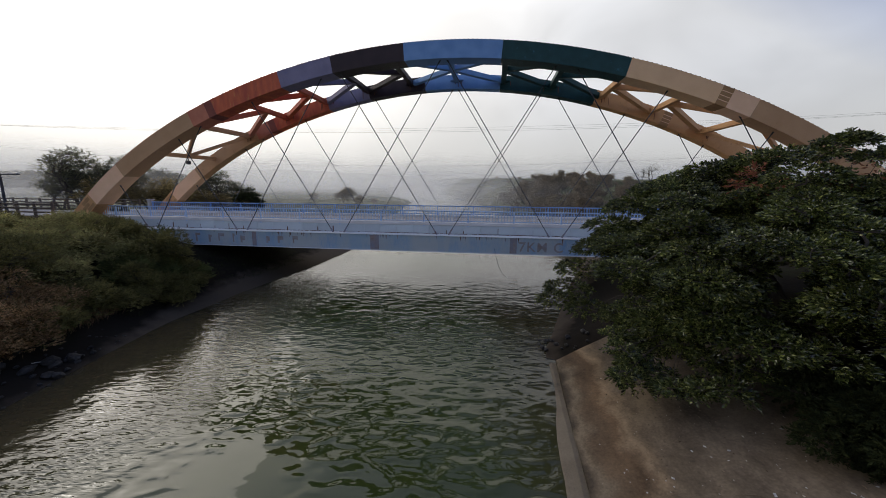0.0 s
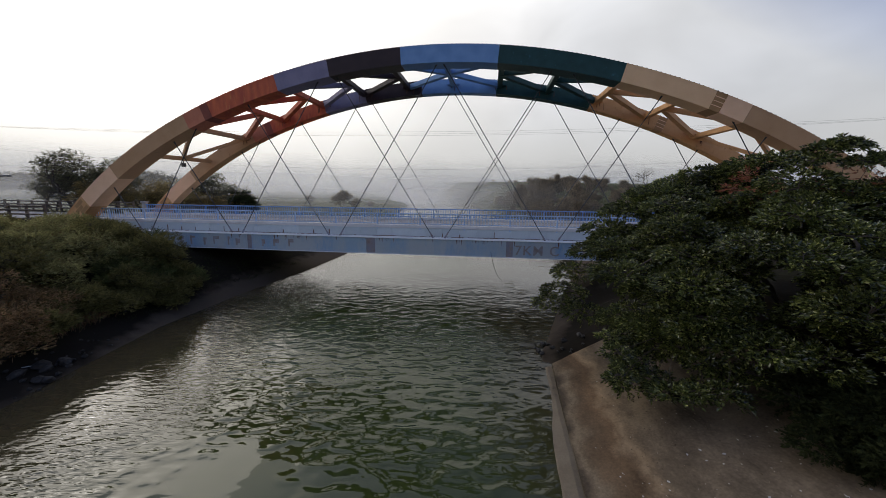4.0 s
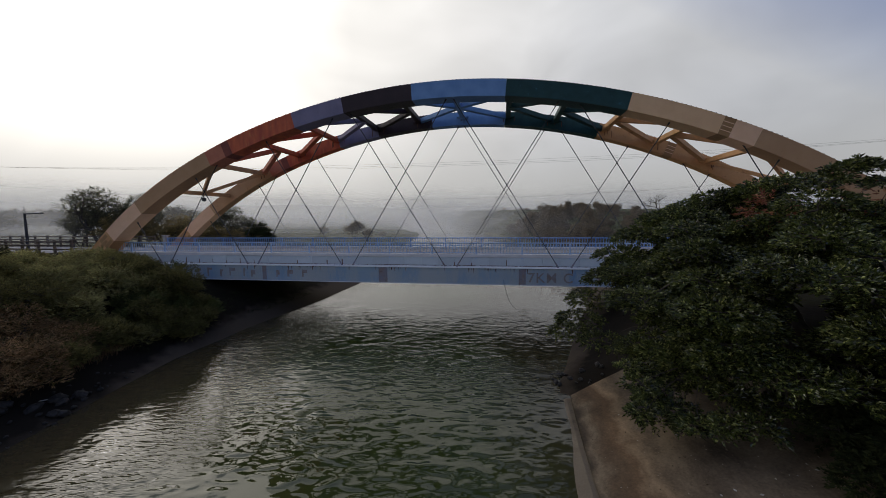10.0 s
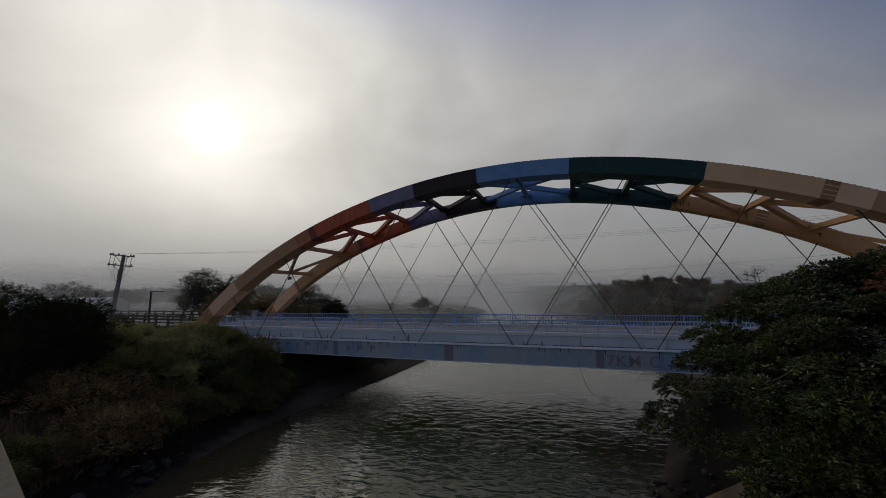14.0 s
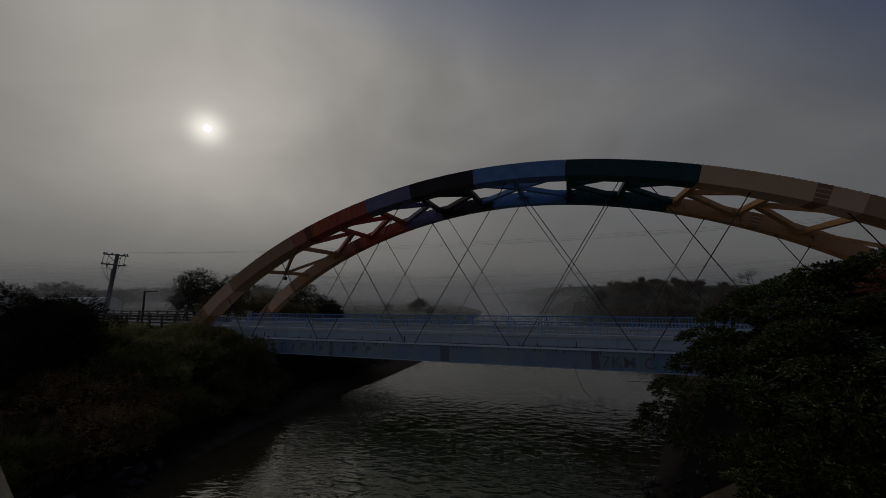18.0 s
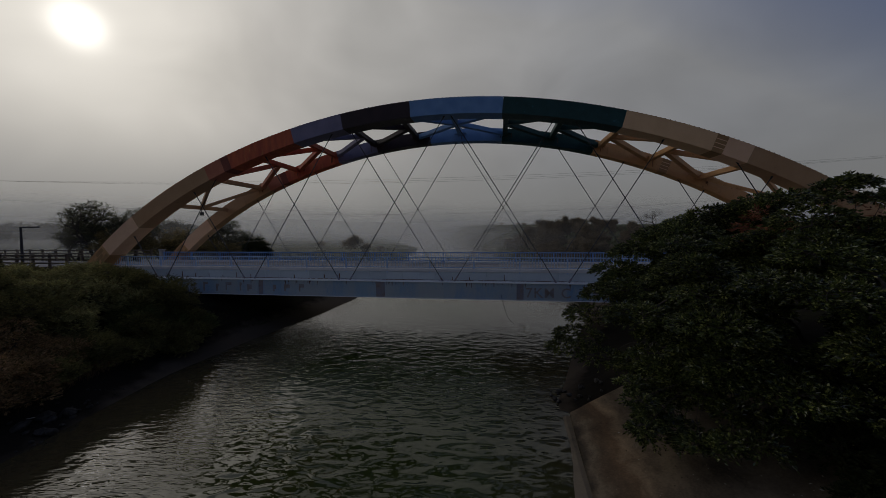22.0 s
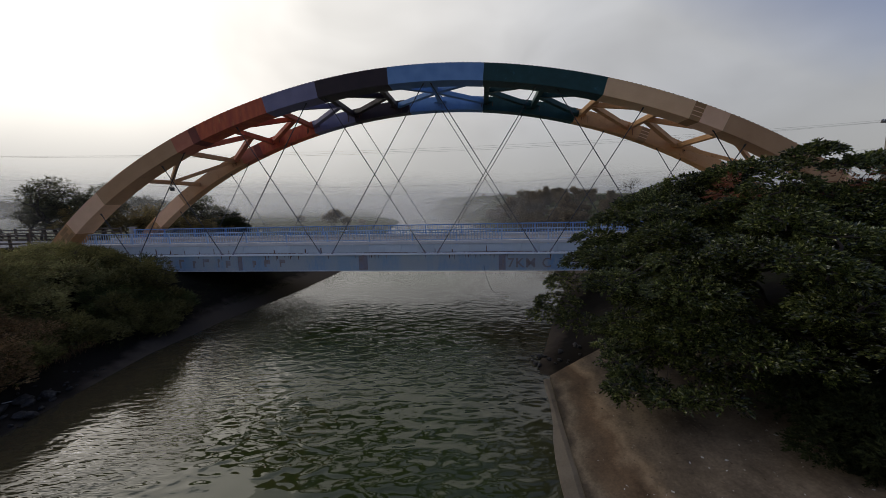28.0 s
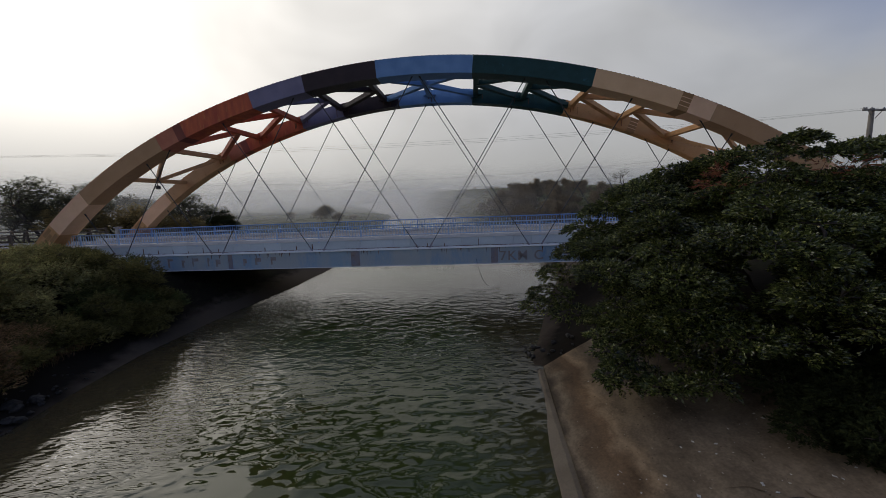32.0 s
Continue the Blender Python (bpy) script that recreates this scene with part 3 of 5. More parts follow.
def add_beam(bm, a, b, w, h, bevel=0.0):
    """A beam of section w by h from a to b, its height kept as upright as it can be."""
    a, b = Vector(a), Vector(b)
    d = b - a
    x = d.normalized()
    up = Vector((0, 0, 1)) if abs(x.z) < 0.99 else Vector((0, 1, 0))
    y = up.cross(x).normalized()
    z = x.cross(y)
    m = Matrix(((x.x, y.x, z.x, a.x), (x.y, y.y, z.y, a.y), (x.z, y.z, z.z, a.z), (0, 0, 0, 1)))
    return add_box(bm, (0, -w / 2, -h / 2), (d.length, w / 2, h / 2), bevel, m)


def tube_arrays(points, radii, sides=6, closed=True):
    """Corners and quads of a tube along a line of points."""
    P = np.asarray(points, float)
    n = len(P)
    T = np.gradient(P, axis=0)
    T /= np.linalg.norm(T, axis=1)[:, None] + 1e-9
    ref = np.where(np.abs(T[:, 2:3]) > 0.9, np.array([[1.0, 0, 0]]), np.array([[0, 0, 1.0]]))
    S = np.cross(T, ref)
    S /= np.linalg.norm(S, axis=1)[:, None] + 1e-9
    U = np.cross(S, T)
    a = np.linspace(0, 2 * np.pi, sides, endpoint=False)
    r = np.broadcast_to(np.asarray(radii, float), (n,))[:, None, None]
    V = P[:, None, :] + r * (np.cos(a)[None, :, None] * S[:, None, :] + np.sin(a)[None, :, None] * U[:, None, :])
    i = np.arange(n - 1)[:, None] * sides
    j = np.arange(sides)[None, :]
    k = (j + 1) % sides
    F = np.stack([i + j, i + k, i + sides + k, i + sides + j], -1).reshape(-1, 4)
    return V.reshape(-1, 3), F


def join_arrays(pieces):
    V, F, n = [], [], 0
    for v, f in pieces:
        V.append(v)
        F.append(f + n)
        n += len(v)
    return np.concatenate(V), np.concatenate(F)


def tube(name, points, radii, material, parent, sides=6, label=""):
    v, f = tube_arrays(points, radii, sides)
    return part(name, mesh_np(name, v, f, material, True), None, parent, label)


# ---- ground, river and the concrete apron ----
TILT = radians(7.9)           # the bridge is turned this far from square across the view
UC = -3.69                    # the arch's middle, along the bridge
BRIDGE = pose(0, 0, 0, 0, 0, -7.9)
ROAD_Z = 4.25


WATER_Z = -0.8


def bank_left(y):
    return np.interp(y, [-60, 9, 20, 26.6, 35.5, 44.4, 66, 122, 178, 194, 255, 440, 1500], [-15.5, -15.8, -16.2, -15.2, -12.9, -11.5, -11.7, -13.9, -14.9, -21, -33, -66, -130])


def bank_right(y):
    return np.interp(y, [-60, 5.5, 10.8, 16.0, 18.9, 21.9, 30, 39, 50, 86, 140, 181, 320, 600, 1500], [-0.5, 2.85, 3.7, 4.6, 6.0, 7.3, 10.9, 15.5, 17.5, 18.5, 19.8, 18.3, 7.6, -14.5, -60])


def apron_front(y):
    return np.interp(y, [-30, 5.5, 8.1, 10.8, 15.6], [0.4, 2.84, 3.23, 3.70, 4.62])


def ground_height(x, y):
    x, y = np.asarray(x, float), np.asarray(y, float)
    dl, dr = bank_left(y) - x, x - bank_right(y)
    near = np.clip((70 - y) / 30, 0, 1)
    hl = near * np.interp(dl, [0, 1.2, 3, 7, 12, 24], [-0.8, -0.4, 0.4, 2.2, 3.6, 4.0]) + (1 - near) * np.interp(dl, [0, 1.5, 5, 20, 60], [-0.8, -0.1, 0.7, 1.5, 2.2])
    hr = near * np.interp(dr, [0, 1.2, 4, 9, 14, 22], [-0.8, -0.4, 0.8, 2.7, 3.9, 4.1]) + (1 - near) * np.interp(dr, [0, 1.5, 5, 14, 22, 60], [-0.8, 0.2, 2.0, 6.6, 9.6, 9.9]) * np.interp(y, [70, 120, 320, 600, 1000], [0.62, 0.95, 1.35, 1.9, 2.2])
    bed = WATER_Z - np.minimum(1.6, 0.45 * np.maximum(-np.maximum(dl, dr), 0))
    h = np.where(dl > 0, hl, np.where(dr > 0, hr, bed))
    # the road embankment at both ends of the bridge
    u, n = x * np.cos(TILT) - y * np.sin(TILT), x * np.sin(TILT) + y * np.cos(TILT)
    side = np.clip(1 - np.maximum(np.abs(n - 31.6) - 6.0, 0) / 5.0, 0, 1)
    along = np.clip((np.abs(u - UC) - 31.5) / 3.5, 0, 1)
    emb = side * along
    h = h * (1 - emb) + (ROAD_Z - 0.06) * emb
    # room below the apron
    slab = np.clip((16.6 + 0.25 * np.clip(x - 4, 0, 8) - y) / 1.0, 0, 1) * np.clip((x - apron_front(y) + 0.4) / 0.8, 0, 1) * np.clip((13.5 - x) / 3, 0, 1)
    h = np.where(slab > 0, h * (1 - slab) + slab * np.minimum(h, -1.1 + 0.30 * (x - 4.4)), h)
    return h


def lumps(x, y, s, seed):
    """Cheap rolling noise from a few crossed waves."""
    r = np.random.default_rng(seed)
    out = np.zeros_like(x, dtype=float)
    for k in range(6):
        a, p, f = r.uniform(0, 6.28), r.uniform(0, 6.28), s * r.uniform(0.5, 2.4)
        out += np.sin((x * np.cos(a) + y * np.sin(a)) * f + p)
    return out / 6


def build_ground():
    xs = np.concatenate([-np.geomspace(2500, 64, 26), np.arange(-60, 60.1, 0.75), np.geomspace(64, 2500, 26)])
    ys = np.concatenate([[-2500, -800, -300, -150, -90], np.arange(-60, -12, 4.0), np.arange(-12, 66, 0.75), np.geomspace(67, 2600, 60)])
    X, Y = np.meshgrid(xs, ys)
    Z = ground_height(X, Y)
    land = np.clip((Z - WATER_Z) / 0.6, 0, 1)
    Z = Z + land * (0.16 * lumps(X, Y, 0.8, 3) + 0.10 * lumps(X, Y, 2.2, 4))
    nx = len(xs)
    i = (np.arange(len(ys) - 1)[:, None] * nx + np.arange(nx - 1)[None, :]).ravel()
    F = np.stack([i, i + 1, i + nx + 1, i + nx], 1)
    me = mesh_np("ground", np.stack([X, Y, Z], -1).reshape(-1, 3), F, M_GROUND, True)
    ob = part("ground", me, None, None)
    tagged(ob, "earth banks with wet mud along the river's edge", "ground", kind="structure")
    w = mesh_np("water", [(-700, -300, WATER_Z), (700, -300, WATER_Z), (700, 2600, WATER_Z), (-700, 2600, WATER_Z)], [(0, 1, 2, 3)], M_WATER)
    tagged(part("water", w, None, None), "murky grey-green river water with patches of ripples", "water", kind="structure")


build_ground()


APRON_END = 15.6


def build_apron():
    """Sloping concrete apron on the near bank, with a worn toe strip at the water."""
    ap = thing("concrete_apron", "brown-stained sloping concrete apron above the river's edge", "apron", kind="structure")
    ys = np.linspace(-30, APRON_END, 150)
    v, f = [], []
    for y in ys:
        x = float(apron_front(y)) + 0.035 * float(lumps(np.array([y]), np.array([0.0]), 1.6, 31)[0])
        e = 0.03 * float(lumps(np.array([y]), np.array([5.0]), 3.0, 32)[0])
        # the outer end has sunk below the water
        z = WATER_Z + 0.02 * float(lumps(np.array([y]), np.array([9.0]), 2.0, 33)[0]) - 0.11 * min(max((y - 10.2) / 3.0, 0.0), 1.0)
        v += [(x - 0.10, y, z - 0.7), (x + 0.02 + e, y, z - 0.03), (x + 0.10 + e, y, z + 0.03), (x + 0.28, y, z + 0.09), (x + 0.46 + e, y + 0.05, z + 0.155), (x + 0.68, y + 0.05, z + 0.14)]
    k = 6
    for i in range(len(ys) - 1):
        for j in range(k - 1):
            a = i * k + j
            f.append((a, a + k, a + k + 1, a + 1))
    e = (len(ys) - 1) * k
    me = mesh_np("toe_strip", v, f, M_TOE)
    part("toe_strip", me, None, ap, "worn greyish concrete strip at the waterline")
    part("toe_end", mesh_np("toe_end", [v[e + j] for j in (0, 1, 2, 3, 4, 5)], [(0, 1, 2, 3, 4, 5)], M_TOE), None, ap)
    edges = [-30, -14, APRON_END]
    for y0, y1 in zip(edges[:-1], edges[1:]):
        yy = np.linspace(y0 + 0.004, y1 - 0.004, 60)
        tt = np.linspace(0, 1, 34)
        Y, T = np.meshgrid(yy, tt, indexing="ij")
        back = 10.2 - 2.0 * np.clip((Y - 13.5) / 2.4, 0, 1)
        X = apron_front(Y) + 0.62 + T * back
        Z = WATER_Z + 0.20 + 0.33 * (T * back) + 0.03 * lumps(X, Y, 0.9, 9) + 0.012 * lumps(X, Y, 4.0, 10) + 0.10 * np.sin(np.clip(T * 6, 0, 3.14)) * 0.5
        top = np.stack([X, Y + 0.28 * T * back * np.clip((Y - 12.4) / 3.4, 0, 1), Z], -1).reshape(-1, 3)
        bot = top - np.array([0, 0, 0.32])
        n1, n2 = Y.shape
        idx = np.arange(n1 * n2).reshape(n1, n2)
        F = np.stack([idx[:-1, :-1], idx[1:, :-1], idx[1:, 1:], idx[:-1, 1:]], -1).reshape(-1, 4)
        N0 = n1 * n2
        ring = np.concatenate([idx[:, 0], idx[-1, 1:], idx[-2::-1, -1], idx[0, -2:0:-1]])
        R = np.stack([ring, np.roll(ring, -1), np.roll(ring, -1) + N0, ring + N0], 1)
        part("slab", mesh_np("slab", np.concatenate([top, bot]), np.concatenate([F, R[:, ::-1]]), M_CONCRETE), None, ap)
    return ap


build_apron()


def stone_mesh(name, seed, material):
    bm = bmesh.new()
    bmesh.ops.create_icosphere(bm, subdivisions=2, radius=1.0)
    r = random.Random(seed)
    off = Vector((r.uniform(0, 50), r.uniform(0, 50), 0))
    for v in bm.verts:
        v.co *= 1 + 0.45 * noise.noise(v.co * 1.3 + off)
        v.co.z *= 0.62
    me = bpy.data.meshes.new(name)
    bm.to_mesh(me)
    bm.free()
    me.materials.append(material)
    return me


def scatter_stones():
    kinds = [stone_mesh("stone", s, M_STONE) for s in range(4)]
    r = random.Random(5)
    spots = [(r.uniform(5.0, 7.4), r.uniform(16.4, 18.2), r.uniform(0.06, 0.2)) for _ in range(20)]
    spots += [(float(bank_left(y)) - r.uniform(-0.1, 1.6), y, r.choice((0.04, 0.05, 0.06, 0.08, 0.12))) for y in [r.uniform(7, 18) for _ in range(70)]]
    spots += [(float(bank_left(y)) - r.uniform(0.2, 3.2), y, r.choice((0.1, 0.14, 0.18, 0.24, 0.32))) for y in [r.uniform(6, 15.5) for _ in range(80)]]
    for x, y, s in spots:
        z = max(float(ground_height(x, y)), WATER_Z)
        ob = part("stone", r.choice(kinds), None, None, "", pose(x, y, z + 0.25 * s, r.uniform(-20, 20), r.uniform(-20, 20), r.uniform(0, 360)) @ Matrix.Diagonal((s, s * r.uniform(0.6, 1), s, 1)))
        tagged(ob, "dark wet stone lying in the mud at the waterline", "stone", "stones along the river's edge")
    # a bleached branch stranded on the mud
    z = float(ground_height(-17.2, 14.6))
    v, f = tube_arrays([(-17.7, 14.3, z + 0.09), (-17.3, 14.55, z + 0.1), (-16.9, 14.8, z + 0.05)], [0.016, 0.022, 0.012], 7)
    tagged(part("driftwood", mesh_np("driftwood", v, f, M_LITTER, True), None, None), "pale bleached branch stranded on the muddy bank", "driftwood")
    # scraps of litter on the apron
    bm = bmesh.new()
    bmesh.ops.create_grid(bm, x_segments=3, y_segments=2, size=0.5)
    for v in bm.verts:
        v.co.z += 0.12 * math.sin(v.co.x * 7 + v.co.y * 4)
    r2 = bmesh.ops.extrude_face_region(bm, geom=bm.faces[:])
    for v in [g for g in r2["geom"] if isinstance(g, bmesh.types.BMVert)]:
        v.co.z += 0.05
    scrap = bpy.data.meshes.new("litter")
    bm.to_mesh(scrap)
    bm.free()
    scrap.materials.append(M_LITTER)
    for _ in range(90):
        y = r.uniform(4.0, 8.8)
        x = 4.6 + r.uniform(0.0, 4.4)
        z = WATER_Z + 0.20 + 0.33 * (x - float(apron_front(y)) - 0.62) + 0.07
        s = r.choice((0.016, 0.022, 0.03, 0.04, 0.05, 0.085))
        ob = part("litter", scrap, None, None, "", pose(x, float(y), float(z), r.uniform(-8, 8), -18, r.uniform(0, 360)) @ Matrix.Diagonal((s, s * r.uniform(0.4, 1), s, 1)))
        tagged(ob, "small bleached scrap of litter on the concrete", "litter", "litter on the apron")


scatter_stones()


# ---- the arch bridge ----
NEAR, FAR, RIB_D = 27.0, 35.2, 1.13
RIB_W = {NEAR: 1.45, FAR: 1.05}
GIRD_LO, GIRD_HI = 2.29, 3.50


def arch_top(r):
    return 17.2 - 0.003 * r - 0.0106 * r ** 2 + 9.6e-7 * r ** 4 - 1.95e-9 * r ** 6


def arch_frame(r):
    """Point of the rib's top line at r from the middle, and the downward normal in the rib's plane."""
    s = -0.003 - 0.0212 * r + 3.84e-6 * r ** 3 - 1.17e-8 * r ** 5
    q = math.hypot(1, s)
    return (UC + r, arch_top(r)), (s / q, -1 / q)


SEAMS = [(-34.2, "apricot"), (-30.9, "peach"), (-27.75, "ochre"), (-20.55, "salmon"), (-19.05, "maroon"), (-18.4, "red"), (-12.7, "slate"), (-8.5, "plum"),
         (-3.0, "blue"), (3.98, "green"), (12.34, "tan"), (18.08, "brown"), (18.75, "peach"), (20.3, "ochre"), (27.75, "peach"), (30.9, "apricot"), (34.2, "")]
COLOUR_WORDS = {"apricot": "apricot", "peach": "pale peach", "ochre": "dull ochre", "salmon": "salmon red", "maroon": "dark maroon", "red": "streaky brick red", "slate": "slate blue",
                "plum": "near-black plum", "blue": "sky blue", "green": "bottle green", "tan": "light tan", "brown": "rusty brown"}


def rib_mesh(r0, r1, n0, n1, d0=0.0, d1=RIB_D, step=0.7):
    k = max(2, int(abs(r1 - r0) / step) + 1)
    v, f = [], []
    for r in np.linspace(r0, r1, k):
        (u, z), (nu, nz) = arch_frame(float(r))
        for d, n in ((d0, n0), (d0, n1), (d1, n1), (d1, n0)):
            v.append((u + nu * d, n, z + nz * d))
    for i in range(k - 1):
        for j in range(4):
            a, b = i * 4 + j, i * 4 + (j + 1) % 4
            f.append((a, b, b + 4, a + 4))
    f += [(3, 2, 1, 0), ((k - 1) * 4, (k - 1) * 4 + 1, (k - 1) * 4 + 2, (k - 1) * 4 + 3)]
    return v, f


def build_bridge():
    bridge = thing("arch_bridge", "tied-arch road bridge painted in bands of many colours, with crossing cables", "bridge", m=BRIDGE)
    for n0 in (NEAR, FAR):
        for (r0, paint), (r1, _) in zip(SEAMS[:-1], SEAMS[1:]):
            v, f = rib_mesh(r0 + 0.006, r1 - 0.006, n0, n0 + RIB_W[n0])
            if n0 == FAR and r0 > 12 and paint in ("tan", "peach", "ochre"):
                paint = "apricot"
            seg = part("rib_segment", mesh_np("rib_segment", v, f, PAINT[paint]), None, bridge, COLOUR_WORDS[paint] + " painted length of the arch rib")
            # thin flange lips on the top and bottom plates
            for d0, d1 in ((-0.03, 0.0), (RIB_D, RIB_D + 0.03)):
                v, f = rib_mesh(r0 + 0.006, r1 - 0.006, n0 - 0.008, n0 + RIB_W[n0] + 0.008, d0, d1)
                part("flange", mesh_np("flange", v, f, PAINT[paint]), None, seg)
        # little bolt heads along the top edges
        pc = []
        cube = np.array([(x, y, z) for x in (-1, 1) for y in (-1, 1) for z in (-1, 1)], float)
        cf = np.array([(0, 1, 3, 2), (4, 6, 7, 5), (0, 4, 5, 1), (2, 3, 7, 6), (0, 2, 6, 4), (1, 5, 7, 3)])
        for r in np.arange(-29, 29.01, 0.3):
            (u, z), (nu, nz) = arch_frame(float(r))
            for n in (n0 + 0.04, n0 + RIB_W[n0] - 0.04):
                pc.append((cube * np.array([0.035, 0.025, 0.022]) + np.array([u - nu * 0.045, n, z - nz * 0.045]), cf))
        tagged(part("bolt_strip", mesh_np("bolt_strip", *join_arrays(pc), M_STEEL_DARK), None, bridge, "row of small bolt heads along the rib's top"), kind="stuff")
        # pale courses across the brown patch, and a brown patch low on the rib
        for k in range(3):
            d = 0.26 + k * 0.28
            v, f = rib_mesh(18.09, 18.74, n0 - 0.006, n0 - 0.002, d, d + 0.05)
            part("painted_line", mesh_np("painted_line", v, f, PAINT["peach"]), None, bridge)
        for k, (r0, r1) in enumerate(((-31.75, -31.05), (-31.95, -31.3), (-31.7, -31.0))):
            v, f = rib_mesh(r0, r1, n0 - 0.006, n0 - 0.002, 0.12 + k * 0.34, 0.42 + k * 0.34)
            part("painted_check", mesh_np("painted_check", v, f, PAINT["brown"]), None, bridge)

    # wind bracing between the ribs
    step = 4.25
    inner0, inner1 = NEAR + RIB_W[NEAR], FAR

    def node(k, n):
        r = k * step
        (u, z), (nu, nz) = arch_frame(r)
        return Vector((u + nu * 0.46, n, z + nz * 0.46))

    def brace_paint(r):
        for (r0, p), (r1, _) in zip(SEAMS[:-1], SEAMS[1:]):
            if r0 <= r < r1:
                return PAINT[{"peach": "apricot", "tan": "apricot", "brown": "apricot", "ochre": "apricot" if r > 0 else "ochre"}.get(p, p)]
        return PAINT["ochre"]

    def brace(name, a, b, r, w=0.42, h=0.38):
        bm = bmesh.new()
        add_beam(bm, a, b, w, h, 0.015)
        return part(name, bm, brace_paint(r), bridge)

    for k in range(-5, 6):
        brace("cross_strut", node(k, inner0), node(k, inner1), k * step)
        # gusset plates at the far and near joints
        for n in (inner0 + 0.18, inner1 - 0.18):
            c = node(k, n)
            part("gusset_plate", box((c.x - 0.55, c.y - 0.2, c.z - 0.06), (c.x + 0.55, c.y + 0.2, c.z + 0.06), 0.01), brace_paint(k * step), bridge)
    # K bracing: from the middle of each strut to both ends of the next one
    for k in range(0, 5):
        for s in (-1, 1):
            c = (node(s * k, inner0) + node(s * k, inner1)) / 2
            for n in (inner0, inner1):
                brace("diagonal_brace", c, node(s * (k + 1), n), s * (k + 0.5) * step, 0.42, 0.38)
    for s in (-1, 1):
        kp = s * 6.0
        a, b = node(kp, inner0), node(kp, inner1)
        brace("portal_strut", a, b, kp * step, 0.34, 0.36)
        c = (a + b) / 2
        for n in (inner0, inner1):
            brace("portal_brace", node(s * 5, n), c, s * 5.4 * step, 0.28, 0.30)
        # floodlight under the middle of the portal strut
        lamp = part("portal_lamp", box((c.x - 0.14, c.y - 0.16, c.z - 0.75), (c.x + 0.14, c.y + 0.16, c.z - 0.42), 0.03), M_STEEL_DARK, bridge, "small dark floodlight housing")
        part("lamp_bracket", box((c.x - 0.03, c.y - 0.03, c.z - 0.43), (c.x + 0.03, c.y + 0.03, c.z - 0.17)), M_STEEL_DARK, lamp)

    # rust streaks running down from the joints on the inner face of the far rib
    r = random.Random(17)
    for k in range(-5, 6):
        for _ in range(3):
            c = node(k, FAR)
            x = c.x + r.uniform(-0.7, 0.7)
            h = r.uniform(0.25, 0.62)
            (u, z), _n = arch_frame(x - UC)
            part("rust_streak", box((x, FAR - 0.012, z - 0.42 - h), (x + r.uniform(0.03, 0.09), FAR - 0.009, z - 0.40)), M_RUST, bridge)

    # network of inclined cables in both planes
    for n in (NEAR + 0.5, FAR + 0.5):
        for k in range(-3, 4):
            for s in (-1, 1):
                r0 = k * 8.43 + (0.28 if s > 0 else -0.62)
                z0 = GIRD_HI + 0.05
                t = 0.0
                while t < 12 and z0 + 1.62 * t < arch_top(r0 + s * t) - RIB_D * math.hypot(1, 0.0218 * (r0 + s * t)) + 0.1:
                    t += 0.02
                if t < 0.8:
                    continue
                p0, p1 = (UC + r0, n, z0), (UC + r0 + s * t, n, z0 + 1.62 * t)
                h = tube("hanger_cable", [p0, p1], 0.034, M_CABLE, bridge, 6)
                d = (Vector(p1) - Vector(p0)).normalized()
                tube("cable_socket", [p0, Vector(p0) + d * 0.55], [0.075, 0.05], M_SPLICE, h, 8)
                tube("cable_socket", [Vector(p1) - d * 0.35, p1], [0.05, 0.07], M_STEEL_DARK, h, 8)

    # tie girders, top ledges, splices, fascia and kerbs
    u0, u1 = UC - 36.0, UC + 36.0
    joints = [u0, -27.3, -19.6, -9.5, 1.3, 12.0, 20.0, u1]
    for n0, front in ((NEAR, True), (FAR, False)):
        a, b = n0 + 0.03, n0 + 0.93
        for x0, x1 in zip(joints[:-1], joints[1:]):
            part("girder_length", box((x0 + 0.01, a, GIRD_LO), (x1 - 0.01, b, GIRD_HI), 0.02), M_GIRDER, bridge, "faded blue painted steel girder")
            part("girder_flange", box((x0 + 0.01, a - 0.06, GIRD_LO - 0.03), (x1 - 0.01, b + 0.06, GIRD_LO + 0.01)), M_LEDGE, bridge)
            part("ledge", box((x0 + 0.005, a - 0.08, GIRD_HI), (x1 - 0.005, b + 0.1, GIRD_HI + 0.045), 0.008), M_LEDGE, bridge, "pale flaking ledge along the girder's top")
        for x, w, mt in ((-19.35, 0.36, M_SPLICE), (-9.15, 0.7, M_SPLICE), (1.5, 0.5, M_SPLICE), (-27.3, 0.3, M_SPLICE), (12.0, 0.4, M_SPLICE)):
            part("splice_plate", box((x - w / 2, a - 0.022, GIRD_LO + 0.04), (x + w / 2, a + 0.01, GIRD_HI - 0.03), 0.006), mt, bridge, "rust-stained splice plate")
        f0, f1 = (b + 0.10, b + 0.24) if front else (a - 0.24, a - 0.10)
        x = u0
        r = random.Random(11)
        panel = None
        while x < u1 - 0.2:
            w = 1.335
            bm = box((0.006, 0, 0), (w - 0.006, f1 - f0, 0.64), 0.012)
            if panel is None:
                panel = bpy.data.meshes.new("fascia_panel")
                bm.to_mesh(panel)
                panel.materials.append(M_FASCIA)
            bm.free()
            part("fascia_panel", panel, None, bridge, "", pose(x, f0 + r.uniform(-0.012, 0.012), GIRD_HI + 0.06 + r.uniform(-0.006, 0.006), 0, 0, r.uniform(-0.3, 0.3)))
